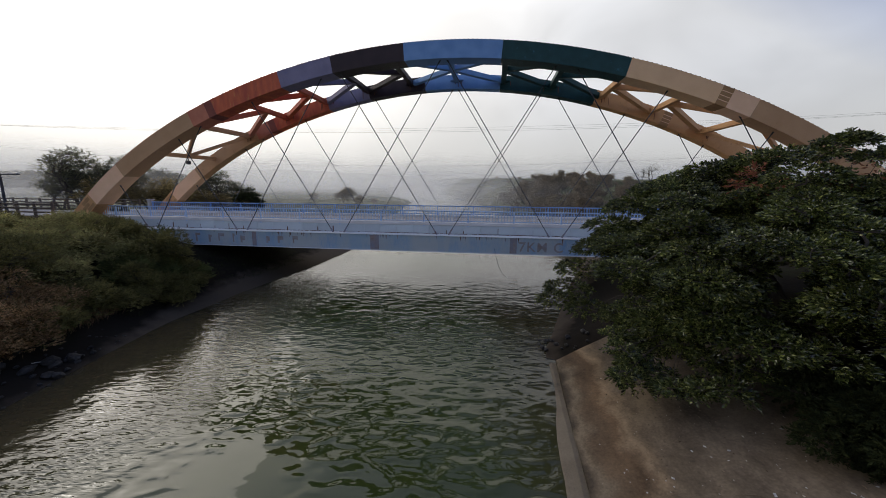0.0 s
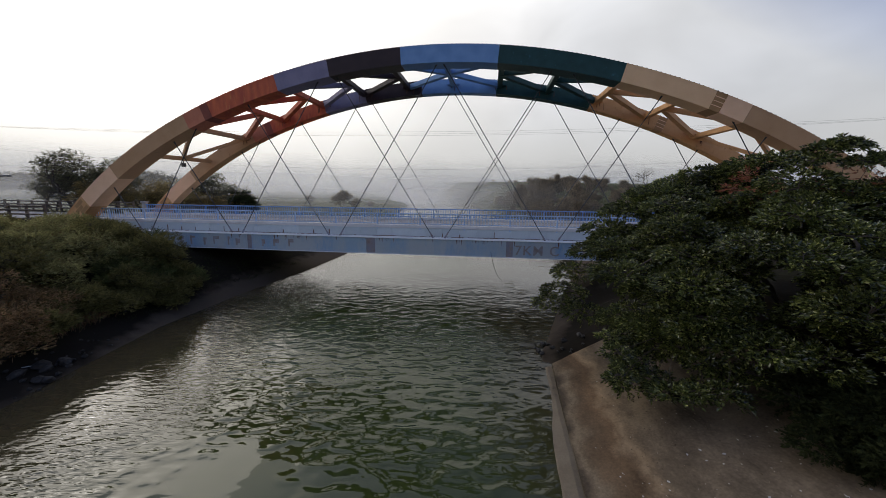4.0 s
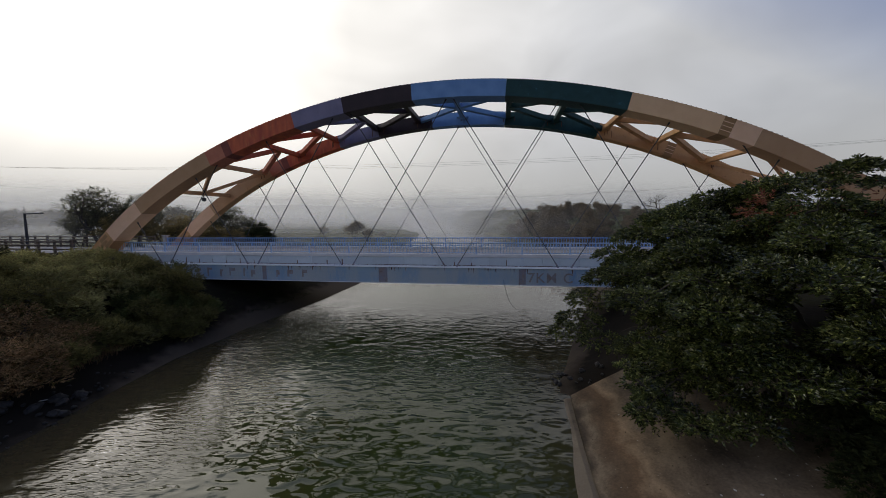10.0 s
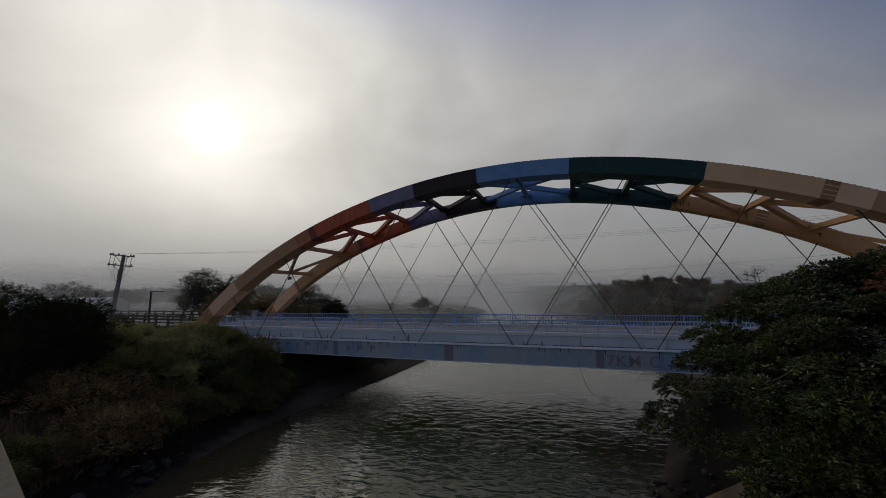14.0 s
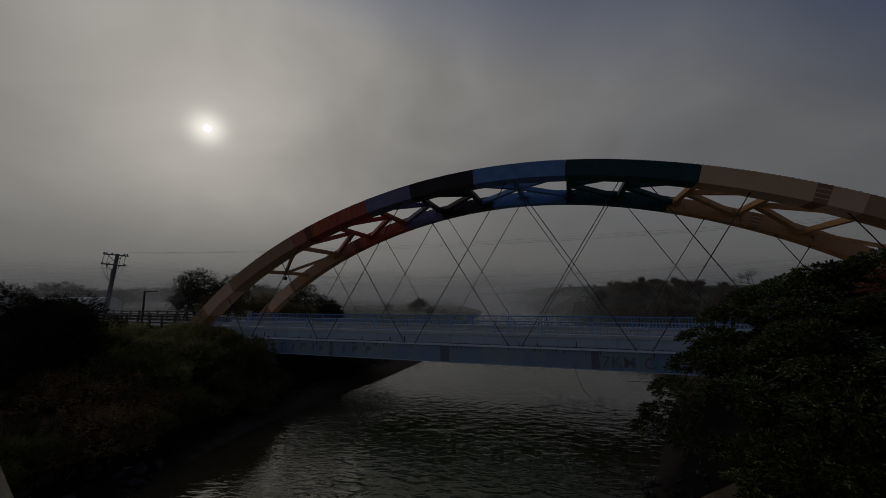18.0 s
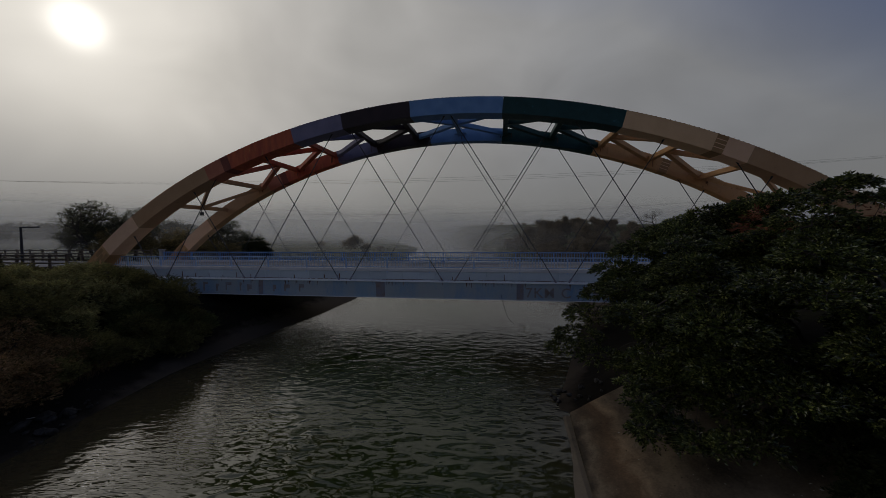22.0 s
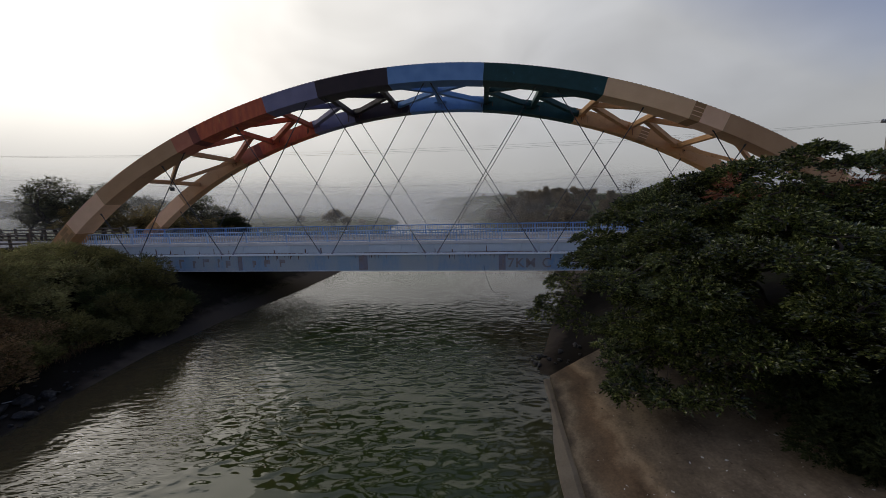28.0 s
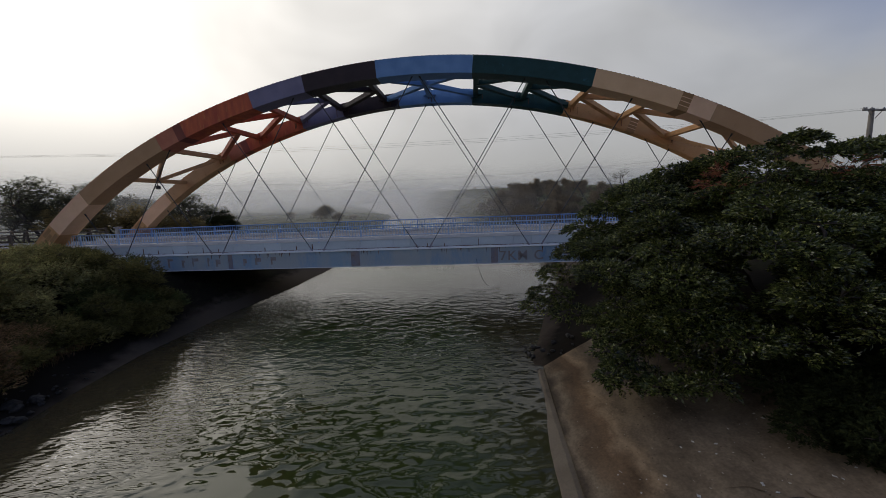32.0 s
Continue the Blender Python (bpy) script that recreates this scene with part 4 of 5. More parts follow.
            if r.random() < 0.55:
                part("drip_stain", box((x - 0.02, f0 - 0.012, GIRD_HI + 0.05), (x + r.uniform(0.03, 0.07), f0 - 0.006, GIRD_HI + 0.05 + r.uniform(0.2, 0.5))), M_RUST, bridge)
            x += w
        part("kerb", box((u0, f0 - 0.05, GIRD_HI + 0.71), (u1, f1 + 0.12, GIRD_HI + 0.96), 0.03), M_KERB, bridge, "pale concrete kerb along the deck's edge")
    # rusty debris line along the near ledge
    pc = []
    r = random.Random(21)
    cube = np.array([(x, y, z) for x in (-1, 1) for y in (-1, 1) for z in (-1, 1)], float)
    cf = np.array([(0, 1, 3, 2), (4, 6, 7, 5), (0, 4, 5, 1), (2, 3, 7, 6), (0, 2, 6, 4), (1, 5, 7, 3)])
    for _ in range(420):
        x = r.choice([r.uniform(u0, u1), r.gauss(-18, 2.0), r.gauss(-7.6, 1.2), r.gauss(-1.0, 2.0), r.gauss(3.0, 1.4)])
        pc.append((cube * np.array([r.uniform(0.02, 0.13), r.uniform(0.02, 0.05), r.uniform(0.006, 0.022)]) + np.array([x, 28.0 + r.uniform(-0.05, 0.03), GIRD_HI + 0.06]), cf))
    tagged(part("rust_dirt", mesh_np("rust_dirt", *join_arrays(pc), M_RUST), None, bridge, "rust flakes and dirt lying on the ledge"), kind="stuff")
    # dirt and rust running down from the ledge
    for _ in range(70):
        x = r.choice([r.uniform(-26, 16), r.gauss(-8.6, 1.0), r.gauss(-0.4, 1.6), r.gauss(-17, 1.5)])
        h, w = r.uniform(0.05, 0.4), r.uniform(0.015, 0.05)
        bm = bmesh.new()
        vs = [bm.verts.new(c) for c in ((x - w, NEAR + 0.026, GIRD_HI), (x + w, NEAR + 0.026, GIRD_HI), (x + w * 0.3, NEAR + 0.026, GIRD_HI - h), (x - w * 0.3, NEAR + 0.026, GIRD_HI - h))]
        bm.faces.new(vs)
        e = bmesh.ops.extrude_face_region(bm, geom=bm.faces[:])
        for v in [g for g in e["geom"] if isinstance(g, bmesh.types.BMVert)]:
            v.co.y -= 0.004
        part("rust_streak", bm, M_RUST if r.random() < 0.5 else M_SPLICE, bridge)
    # dangling cable below the near girder
    pts = [(0.15 + 0.06 * math.sin(t * 5) + 0.95 * t ** 1.8, NEAR - 0.02, GIRD_LO + 0.35 - 2.6 * t + 0.5 * t ** 3) for t in np.linspace(0, 1, 14)]
    tube("loose_cable", pts, 0.014, M_STEEL_DARK, bridge, 5, "loose cable dangling below the girder")
    # deck, cross beams and abutments
    part("deck_slab", box((u0 - 0.2, NEAR + 1.2, 3.72), (u1 + 0.2, FAR - 0.28, ROAD_Z), 0.0), M_ROAD_PALE, bridge, "pale dusty road deck")
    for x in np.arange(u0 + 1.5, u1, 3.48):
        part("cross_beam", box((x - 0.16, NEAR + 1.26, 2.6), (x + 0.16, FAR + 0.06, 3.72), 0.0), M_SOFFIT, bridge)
    for s in (-1, 1):
        xa = UC + s * 32.6
        part("abutment", box((xa - 2.0, NEAR - 1.0, -2.0), (xa + 2.0, FAR + 2.0, GIRD_LO - 0.05), 0.05), M_SOFFIT, bridge, "concrete abutment, toned dark for the shade under the deck")
        for n in (NEAR, FAR):
            part("arch_foot", box((xa + s * 0.0 - 1.1, n - 0.12, GIRD_LO - 0.03), (xa + 1.1, n + RIB_W[n] + 0.12, 4.3), 0.05), PAINT["apricot"], bridge, "apricot painted foot of the arch")
    # faded painted lettering on the near girder
    cu = bpy.data.curves.new("lettering", "FONT")
    cu.body, cu.size, cu.extrude, cu.space_character, cu.offset = "17KM C", 1.0, 0.003, 1.14, 0.012
    ob = new("lettering", cu)
    ob.data.materials.append(M_FADED)
    ob.parent = bridge
    ob.matrix_basis = pose(1.32, NEAR + 0.002, GIRD_LO + 0.22, 90, 0, 0)
    ob["label"] = "faded brown painted lettering"
    q = random.Random(44)
    for x, w in ((6.05, 0.5), (6.75, 0.45), (7.4, 0.5), (-25.6, 0.3), (-24.7, 0.45), (-23.5, 0.3), (-22.6, 0.55), (-21.3, 0.2), (-20.6, 0.4), (-18.3, 0.3), (-17.3, 0.5), (-16.0, 0.45)):
        lo = GIRD_LO + 0.28 + q.uniform(-0.06, 0.1)
        hi = GIRD_LO + 0.95 + q.uniform(-0.12, 0.05)
        bar = part("lettering_bar", box((x, NEAR + 0.020, lo), (x + 0.11 + 0.08 * q.random(), NEAR + 0.027, hi)), M_FADED, bridge, "unreadable faded painted letter")
        part("stroke", box((x + 0.02, NEAR + 0.021, hi - 0.15 - 0.3 * q.random()), (x + w, NEAR + 0.026, hi - 0.02)), M_FADED, bar)
    return bridge


build_bridge()


def build_railing(n, label, paint):
    """Steel railing: posts every 3.48 m, two rails and square balusters between."""
    rail = thing("bridge_railing", label, "railing", "railings of the bridge", m=BRIDGE)
    z0, z1 = GIRD_HI + 0.96, 5.36
    u0, u1 = UC - 10 * 3.48 + 1.74, UC + 9 * 3.48 + 1.74
    post = bpy.data.meshes.new("post")
    bm = box((-0.05, -0.06, 0), (0.05, 0.06, z1 - z0 + 0.32), 0.012)
    bm.to_mesh(post)
    bm.free()
    post.materials.append(paint)
    for k in range(20):
        part("post", post, None, rail, "", pose(u0 + k * 3.48, n - 0.16, z0 - 0.35))
    part("handrail", box((u0 - 0.2, n - 0.20, z1 - 0.09), (u1 + 0.2, n - 0.08, z1), 0.02), paint, rail)
    part("bottom_rail", box((u0 - 0.2, n - 0.155, z0 + 0.06), (u1 + 0.2, n - 0.105, z0 + 0.12), 0.008), paint, rail)
    bal = bpy.data.meshes.new("baluster")
    bm = box((-0.022, -0.017, 0), (0.022, 0.017, z1 - z0 - 0.18), 0.0)
    bm.to_mesh(bal)
    bm.free()
    bal.materials.append(paint)
    pc, made = [], 0
    cube = np.array([(x, y, z) for x in (0, 1) for y in (0, 1) for z in (0, 1)], float)
    cf = np.array([(0, 1, 3, 2), (4, 6, 7, 5), (0, 4, 5, 1), (2, 3, 7, 6), (0, 2, 6, 4), (1, 5, 7, 3)])
    for k in range(19):
        for j in range(1, 15):
            x = u0 + k * 3.48 + j * 3.48 / 15
            if -26 < x < 27 and made < 290:
                part("baluster", bal, None, rail, "", pose(x, n - 0.13, z0 + 0.10))
                made += 1
            else:
                pc.append((cube * np.array([0.044, 0.034, z1 - z0 - 0.18]) + np.array([x - 0.017, n - 0.147, z0 + 0.10]), cf))
    tagged(part("baluster_run", mesh_np("baluster_run", *join_arrays(pc), paint), None, rail), kind="stuff")
    return rail


build_railing(NEAR + 1.22, "bleached pale blue steel railing with thin balusters along the deck", M_RAIL_PALE)
build_railing(FAR - 0.02, "blue steel railing with thin balusters beside the road", M_RAIL)


def build_road():
    """Approach roads at both ends, and the log fences beside them."""
    for s in (-1, 1):
        x0, x1 = sorted((UC + s * 36.0, UC + s * 140))
        bm = box((x0, NEAR + 1.3, ROAD_Z - 0.3), (x1, FAR - 0.3, ROAD_Z + 0.02))
        ob = part("road", bm, M_ROAD_PALE, None, "", BRIDGE)
        tagged(ob, "pale dusty approach road", "road", kind="structure")
    pier = thing("end_pillar", "small grey concrete pillar at the railing's end", "pillar", m=BRIDGE)
    part("shaft", box((UC - 33.66, FAR - 0.25, ROAD_Z), (UC - 33.26, FAR + 0.15, 5.5), 0.03), M_PIER, pier)
    part("cap", box((UC - 33.74, FAR - 0.33, 5.5), (UC - 33.18, FAR + 0.23, 5.62), 0.03), M_PIER, pier)
    for n, a, b in ((NEAR + 0.6, UC - 66, UC - 35.2), (FAR + 0.8, UC - 70, UC - 35.5)):
        fence = thing("log_fence", "dark weathered log fence beside the approach road", "fence", "log fences", m=BRIDGE)
        r = random.Random(int(n))
        x = a
        while x < b:
            tube("post", [(x, n, ROAD_Z - 0.4), (x + r.uniform(-0.03, 0.03), n, ROAD_Z + 1.32)], [0.12, 0.11], M_TIMBER, fence, 8)
            x += 1.9
        for z in (0.45, 0.82, 1.18):
            k = int((b - a) / 3.8)
            for i in range(k):
                p0, p1 = a + i * 3.8, a + (i + 1) * 3.8
                tube("log", [(p0, n - 0.12, ROAD_Z + z + r.uniform(-0.04, 0.04)), (p1, n - 0.12, ROAD_Z + z + r.uniform(-0.04, 0.04))], [0.075, 0.065], M_TIMBER, fence, 7)


build_road()


# ---- plants ----
def blades(centres, dirs, length, width, fold, r):
    """One folded four-cornered leaf for each centre: base, two sides, tip."""
    n = len(centres)
    d = dirs / (np.linalg.norm(dirs, axis=1)[:, None] + 1e-9)
    ref = r.normal(size=(n, 3))
    s = np.cross(d, ref)
    s /= np.linalg.norm(s, axis=1)[:, None] + 1e-9
    up = np.cross(s, d)
    L, W = length[:, None], width[:, None]
    a = centres
    b = centres + d * L * 0.45 + s * W * 0.5 + up * W * fold
    c = centres + d * L - up * W * 0.3
    e = centres + d * L * 0.45 - s * W * 0.5 + up * W * fold
    V = np.stack([a, b, c, e], 1).reshape(-1, 3)
    return V, np.arange(4 * n).reshape(n, 4)


def sprays(points, outs, r, leaflets=10, size=0.17, slim=0.26, droop=0.25):
    """Sprays of narrow leaflets along a short bent twig at each point."""
    n = len(points)
    o = outs / (np.linalg.norm(outs, axis=1)[:, None] + 1e-9)
    t = np.linspace(0.15, 1.0, leaflets)[None, :, None]
    ln = size * 2.2 * r.uniform(0.7, 1.25, (n, 1, 1))
    pos = points[:, None, :] + o[:, None, :] * t * ln - np.array([0, 0, 1.0]) * (t ** 2) * ln * droop
    side = np.cross(o, np.array([0, 0, 1.0]) + 0.25 * r.normal(size=(n, 3)))
    side /= np.linalg.norm(side, axis=1)[:, None] + 1e-9
    sg = np.where(np.arange(leaflets) % 2 == 0, 1.0, -1.0)[None, :, None]
    dr = o[:, None, :] * (0.55 + 0.8 * t) + side[:, None, :] * sg * (1.15 - 0.7 * t) + 0.25 * r.normal(size=(n, leaflets, 3)) - np.array([0, 0, 0.25])
    m = n * leaflets
    L = size * r.uniform(0.7, 1.2, m)
    return blades(pos.reshape(-1, 3), dr.reshape(-1, 3), L, L * slim, 0.12, r)


def lobe_points(c, rad, k, r, flat=0.6, top=True):
    d = r.normal(size=(k, 3))
    if top:
        d[:, 2] = np.abs(d[:, 2]) * 0.9 - 0.25
    d /= np.linalg.norm(d, axis=1)[:, None]
    q = r.uniform(0.55, 1.0, (k, 1)) ** 0.5
    sc = np.array([rad, rad, rad * flat])
    return c + d * q * sc, d * np.array([1, 1, 0.8]) + np.array([0, 0, 0.1])


def limb(a, b, r0, r1, r, bend=0.12, k=7):
    a, b = np.asarray(a, float), np.asarray(b, float)
    t = np.linspace(0, 1, k)[:, None]
    w = np.linalg.norm(b - a) * bend
    off = r.normal(size=3) * w
    P = a + (b - a) * t + np.sin(t * np.pi) * off + np.array([0, 0, 1.0]) * np.sin(t * np.pi) * w * 0.8
    P[1:-1] += r.normal(size=(k - 2, 3)) * w * 0.15
    return tube_arrays(P, np.linspace(r0, r1, k), 7), P


def grow(name, base, lobes, trunk_h, trunk_r, leaf_mat, label, category, group="", per_lobe=120, leaflets=10, size=0.17, slim=0.26, flat=0.6, droop=0.25, seed=1, forks=3, top=True, extra=None):
    """A woody plant: tapered trunk, limbs to every lobe of the crown, and the crown's leaf sprays."""
    r = np.random.default_rng(seed)
    base = np.asarray(base, float)
    tree = thing(name, label, category, group, Matrix.Translation(base))
    lobes = [(np.asarray(c, float) - base, rad) for c, rad in lobes]
    mean = np.mean([c for c, _ in lobes], axis=0)
    hubs = []
    for i in range(forks):
        a = i * 2 * math.pi / forks + r.uniform(0, 1)
        tip = np.array([0.35 * mean[0] + 0.5 * trunk_h * math.cos(a), 0.35 * mean[1] + 0.5 * trunk_h * math.sin(a), trunk_h * r.uniform(0.85, 1.15)])
        hubs.append(tip)
    for i, tip in enumerate(hubs):
        (v, f), P = limb((0.15 * math.cos(i * 2.1) * trunk_r * 4, 0.15 * math.sin(i * 2.1) * trunk_r * 4, -0.3), tip, trunk_r, trunk_r * 0.6, r, 0.1)
        part("trunk", mesh_np("trunk", v, f, M_BARK, True), None, tree)
    wood, leaves = [], []
    lobes.sort(key=lambda cr: (cr[1] < 0.5, min(np.linalg.norm(cr[0] - q) for q in hubs)))
    grown = [(q, 0.0, 0) for q in hubs]
    for c, rad in lobes:
        # each limb forks from the nearest one that is already grown
        h, run, deep = min(grown, key=lambda g: np.linalg.norm(c - g[0]) * 1.3 + 0.7 * g[1])
        thick = trunk_r * (0.07 if rad < 0.5 else 0.5 * 0.68 ** min(deep, 5))
        (v, f), P = limb(h, c - np.array([0, 0, 0.25 * rad]), thick, thick * 0.55, r, 0.10)
        if rad >= 0.5 or name != "broadleaf_tree":
            grown.append((c - np.array([0, 0, 0.25 * rad]), run + np.linalg.norm(c - h), deep + 1))
        wood.append((v, f))
        count = int(per_lobe * min(1.2, max(0.22, rad ** 1.5))) if name == "broadleaf_tree" else per_lobe
        pts, outs = lobe_points(c, rad, count, r, flat, top)
        for j in range(0, count, max(1, count // 7)):
            (v, f), _ = limb(c * 0.9 + P[-3] * 0.1, pts[j], trunk_r * 0.08, trunk_r * 0.02 + 0.004, r, 0.12, 5)
            wood.append((v, f))
        leaves.append(sprays(pts, outs, r, leaflets, size, slim, droop))
    part("branchwork", mesh_np("branchwork", *join_arrays(wood), M_BARK, True), None, tree)
    part("crown", mesh_np("crown", *join_arrays(leaves), leaf_mat), None, tree, "crown of many small leaves")
    if extra:
        pts, outs = [], []
        for c, rad in extra:
            p, o = lobe_points(np.asarray(c, float) - base, rad, 60, r, 0.8, False)
            pts.append(p)
            outs.append(o)
        part("dry_sprays", mesh_np("dry_sprays", *sprays(np.concatenate(pts), np.concatenate(outs), r, 8, 0.15, 0.3), M_LEAF_RED), None, tree, "dry rusty red leaves")
    return tree


def crown_lobes(centre, radii, count, size, seed, keep=lambda p: True, hollow=0.45):
    r = np.random.default_rng(seed)
    out = []
    while len(out) < count:
        d = r.normal(size=3)
        d /= np.linalg.norm(d)
        q = r.uniform(hollow, 1.0)
        p = np.asarray(centre) + d * q * np.asarray(radii)
        if keep(p):
            out.append((p, size * r.uniform(0.7, 1.3)))
    return out


def right_tree():
    # openings in the crown, as directions from the river side
    gaps = [Vector(d) for d in [(0.688, 0.700, -0.200)]]

    def clear(p):
        d = (Vector(p) - Vector(EYE)).normalized()
        return all(d.dot(q) < 0.9990 for q in gaps)

    lob = crown_lobes((12.6, 12.2, 4.6), (6.6, 5.8, 3.0), 215, 0.84, 3, lambda p: p[2] > 2.15 + 0.26 * max(0, p[0] - 5) and np.hypot(p[0], p[1]) > 9.8 and clear(p), 0.55)
    lob += crown_lobes((9.4, 11.6, 3.3), (3.2, 3.4, 1.2), 32, 0.62, 5, lambda p: p[2] > 2.2 + 0.22 * max(0, p[0] - 5.5) and np.hypot(p[0], p[1]) > 9.6 and clear(p), 0.3)
    lob += [((5.3, 16.3, 2.1), 0.75), ((5.7, 16.0, 2.7), 0.9), ((6.3, 16.0, 3.6), 1.0), ((6.9, 15.7, 4.6), 1.0), ((7.3, 15.6, 5.6), 1.0), ((8.3, 15.3, 6.5), 1.1),
            ((9.3, 14.6, 7.2), 1.1), ((6.2, 14.6, 2.2), 0.8), ((7.2, 13.4, 2.4), 0.8), ((7.0, 11.6, 2.9), 0.7), ((7.4, 9.8, 3.4), 0.7), ((10.4, 10.6, 7.6), 0.8),
            ((10.5, 10.4, 8.2), 0.36), ((10.7, 10.3, 8.5), 0.26), ((11.0, 10.2, 8.65), 0.22), ((11.3, 10.2, 8.6), 0.2),
            ((11.8, 10.4, 7.2), 0.8), ((13.2, 10.8, 7.3), 0.9), ((14.6, 11.2, 7.3), 0.9), ((16.0, 11.8, 7.4), 0.9)]
    # shaded growth low at the back
    lob += crown_lobes((9.4, 12.8, 2.3), (2.8, 2.0, 1.0), 30, 0.6, 8, lambda p: p[2] > 1.1 + 0.3 * max(0, p[0] - 5.5), 0.2)
    # thin top tier, with sky between it and the crown below
    lob += [((11.5, 9.9, 8.12), 0.34), ((12.2, 9.8, 8.2), 0.36), ((12.9, 10.2, 8.25), 0.4), ((13.5, 10.4, 8.3), 0.36), ((14.2, 10.8, 8.35), 0.4), ((12.6, 10.9, 8.2), 0.34), ((15.0, 11.4, 8.4), 0.45), ((16.0, 12.0, 8.45), 0.45)]
    q = np.random.default_rng(15)
    for ax, ay, az, k in ((6.1, 10.6, 1.25, 2), (6.6, 9.9, 1.0, 3), (7.4, 10.2, 1.2, 3), (8.4, 9.6, 1.7, 6),):
        # slender sprigs hanging below the crown's edge
        for _ in range(k):
            p = np.array([ax, ay, az + 0.25]) + q.normal(size=3) * np.array([0.38, 0.38, 0.34])
            lob.append((tuple(p), q.uniform(0.2, 0.46)))
    # thin shaded sprigs below the crown, over the back of the apron
    for _ in range(22):
        x = q.uniform(5.7, 8.6)
        lob.append(((x, q.uniform(10.2, 13.4), 0.75 + 0.36 * (x - 5.0) + q.uniform(0.0, 1.3)), q.uniform(0.2, 0.42)))
    lob += [((8.0, 15.8, 6.3), 0.9), ((9.0, 15.6, 7.1), 0.9), ((9.9, 15.2, 7.5), 0.9), ((10.7, 14.8, 7.9), 0.9), ((11.3, 14.2, 8.0), 0.9), ((11.6, 13.6, 8.2), 0.9), ((11.9, 13.0, 8.3), 0.9), ((10.3, 15.0, 7.3), 0.9), ((11.3, 14.6, 7.6), 0.9)]
    lob += [((16.4, 9.6, 6.6), 1.1), ((17.4, 11.0, 7.6), 1.1), ((15.6, 9.0, 5.4), 1.0), ((17.6, 12.6, 8.2), 1.0), ((13.6, 7.4, 3.9), 0.9), ((12.6, 7.0, 3.2), 0.7)]
    grow("broadleaf_tree", (12.6, 13.2, 2.1), lob, 2.9, 0.17, M_LEAF_TREE, "large spreading tree with glossy dark green leaves overhanging the river", "tree",
         per_lobe=330, leaflets=10, size=0.110, slim=0.46, flat=0.34, droop=0.45, seed=4, forks=4,
         extra=[((10.0, 11.8, 7.4), 0.5), ((11.6, 11.0, 6.9), 0.6), ((12.4, 10.4, 7.6), 0.6)])


right_tree()


def shaded_sprigs():
    """The tree's low sprigs over the apron, as a separate plant darkened for shade."""
    q = np.random.default_rng(16)
    lob = []
    for ax, ay, az, k in ((9.5, 8.5, 2.0, 9), (9.8, 7.8, 1.8, 8), (10.2, 7.9, 1.9, 10), (10.8, 7.6, 2.2, 8), (10.0, 7.1, 1.4, 12), (10.7, 7.0, 1.7, 12), (11.6, 7.4, 2.3, 12), (9.7, 7.3, 1.6, 9), (10.0, 6.9, 1.5, 12), (10.3, 6.6, 1.5, 14), (10.1, 7.4, 2.1, 12), (10.4, 6.5, 1.7, 12)):
        for _ in range(k):
            p = np.array([ax, ay, az + 0.2]) + q.normal(size=3) * np.array([0.38, 0.38, 0.3])
            lob.append((tuple(p), q.uniform(0.22, 0.46)))
    # the dark leaf colour stands for the shade over these sprigs
    grow("shrub", (10.9, 8.0, 1.2), lob, 0.5, 0.06, M_LEAF_DARK, "low sprigs of the tree, given darker leaves to stand for shade", "shrub", per_lobe=70, leaflets=9, size=0.11, slim=0.45, flat=0.6, droop=0.3, seed=9, forks=4)


shaded_sprigs()


def shrub(x, y, rx, rz, seed, label, leaf, count=22, size=0.125, per=95, group="shrubs on the river bank", name="shrub"):
    z = float(ground_height(x, y))
    lob = crown_lobes((x, y, z + rz * 0.45), (rx * 0.8, rx * 0.75, rz * 0.5), count, rx * 0.36, seed, lambda p: p[2] > z + 0.1, 0.45)
    return grow(name, (x, y, z - 0.1), lob, rz * 0.3, 0.05 + 0.015 * rz, leaf, label, "shrub", group, per_lobe=per, leaflets=9, size=size, slim=0.3, flat=0.62, droop=-0.15, seed=seed, forks=4)


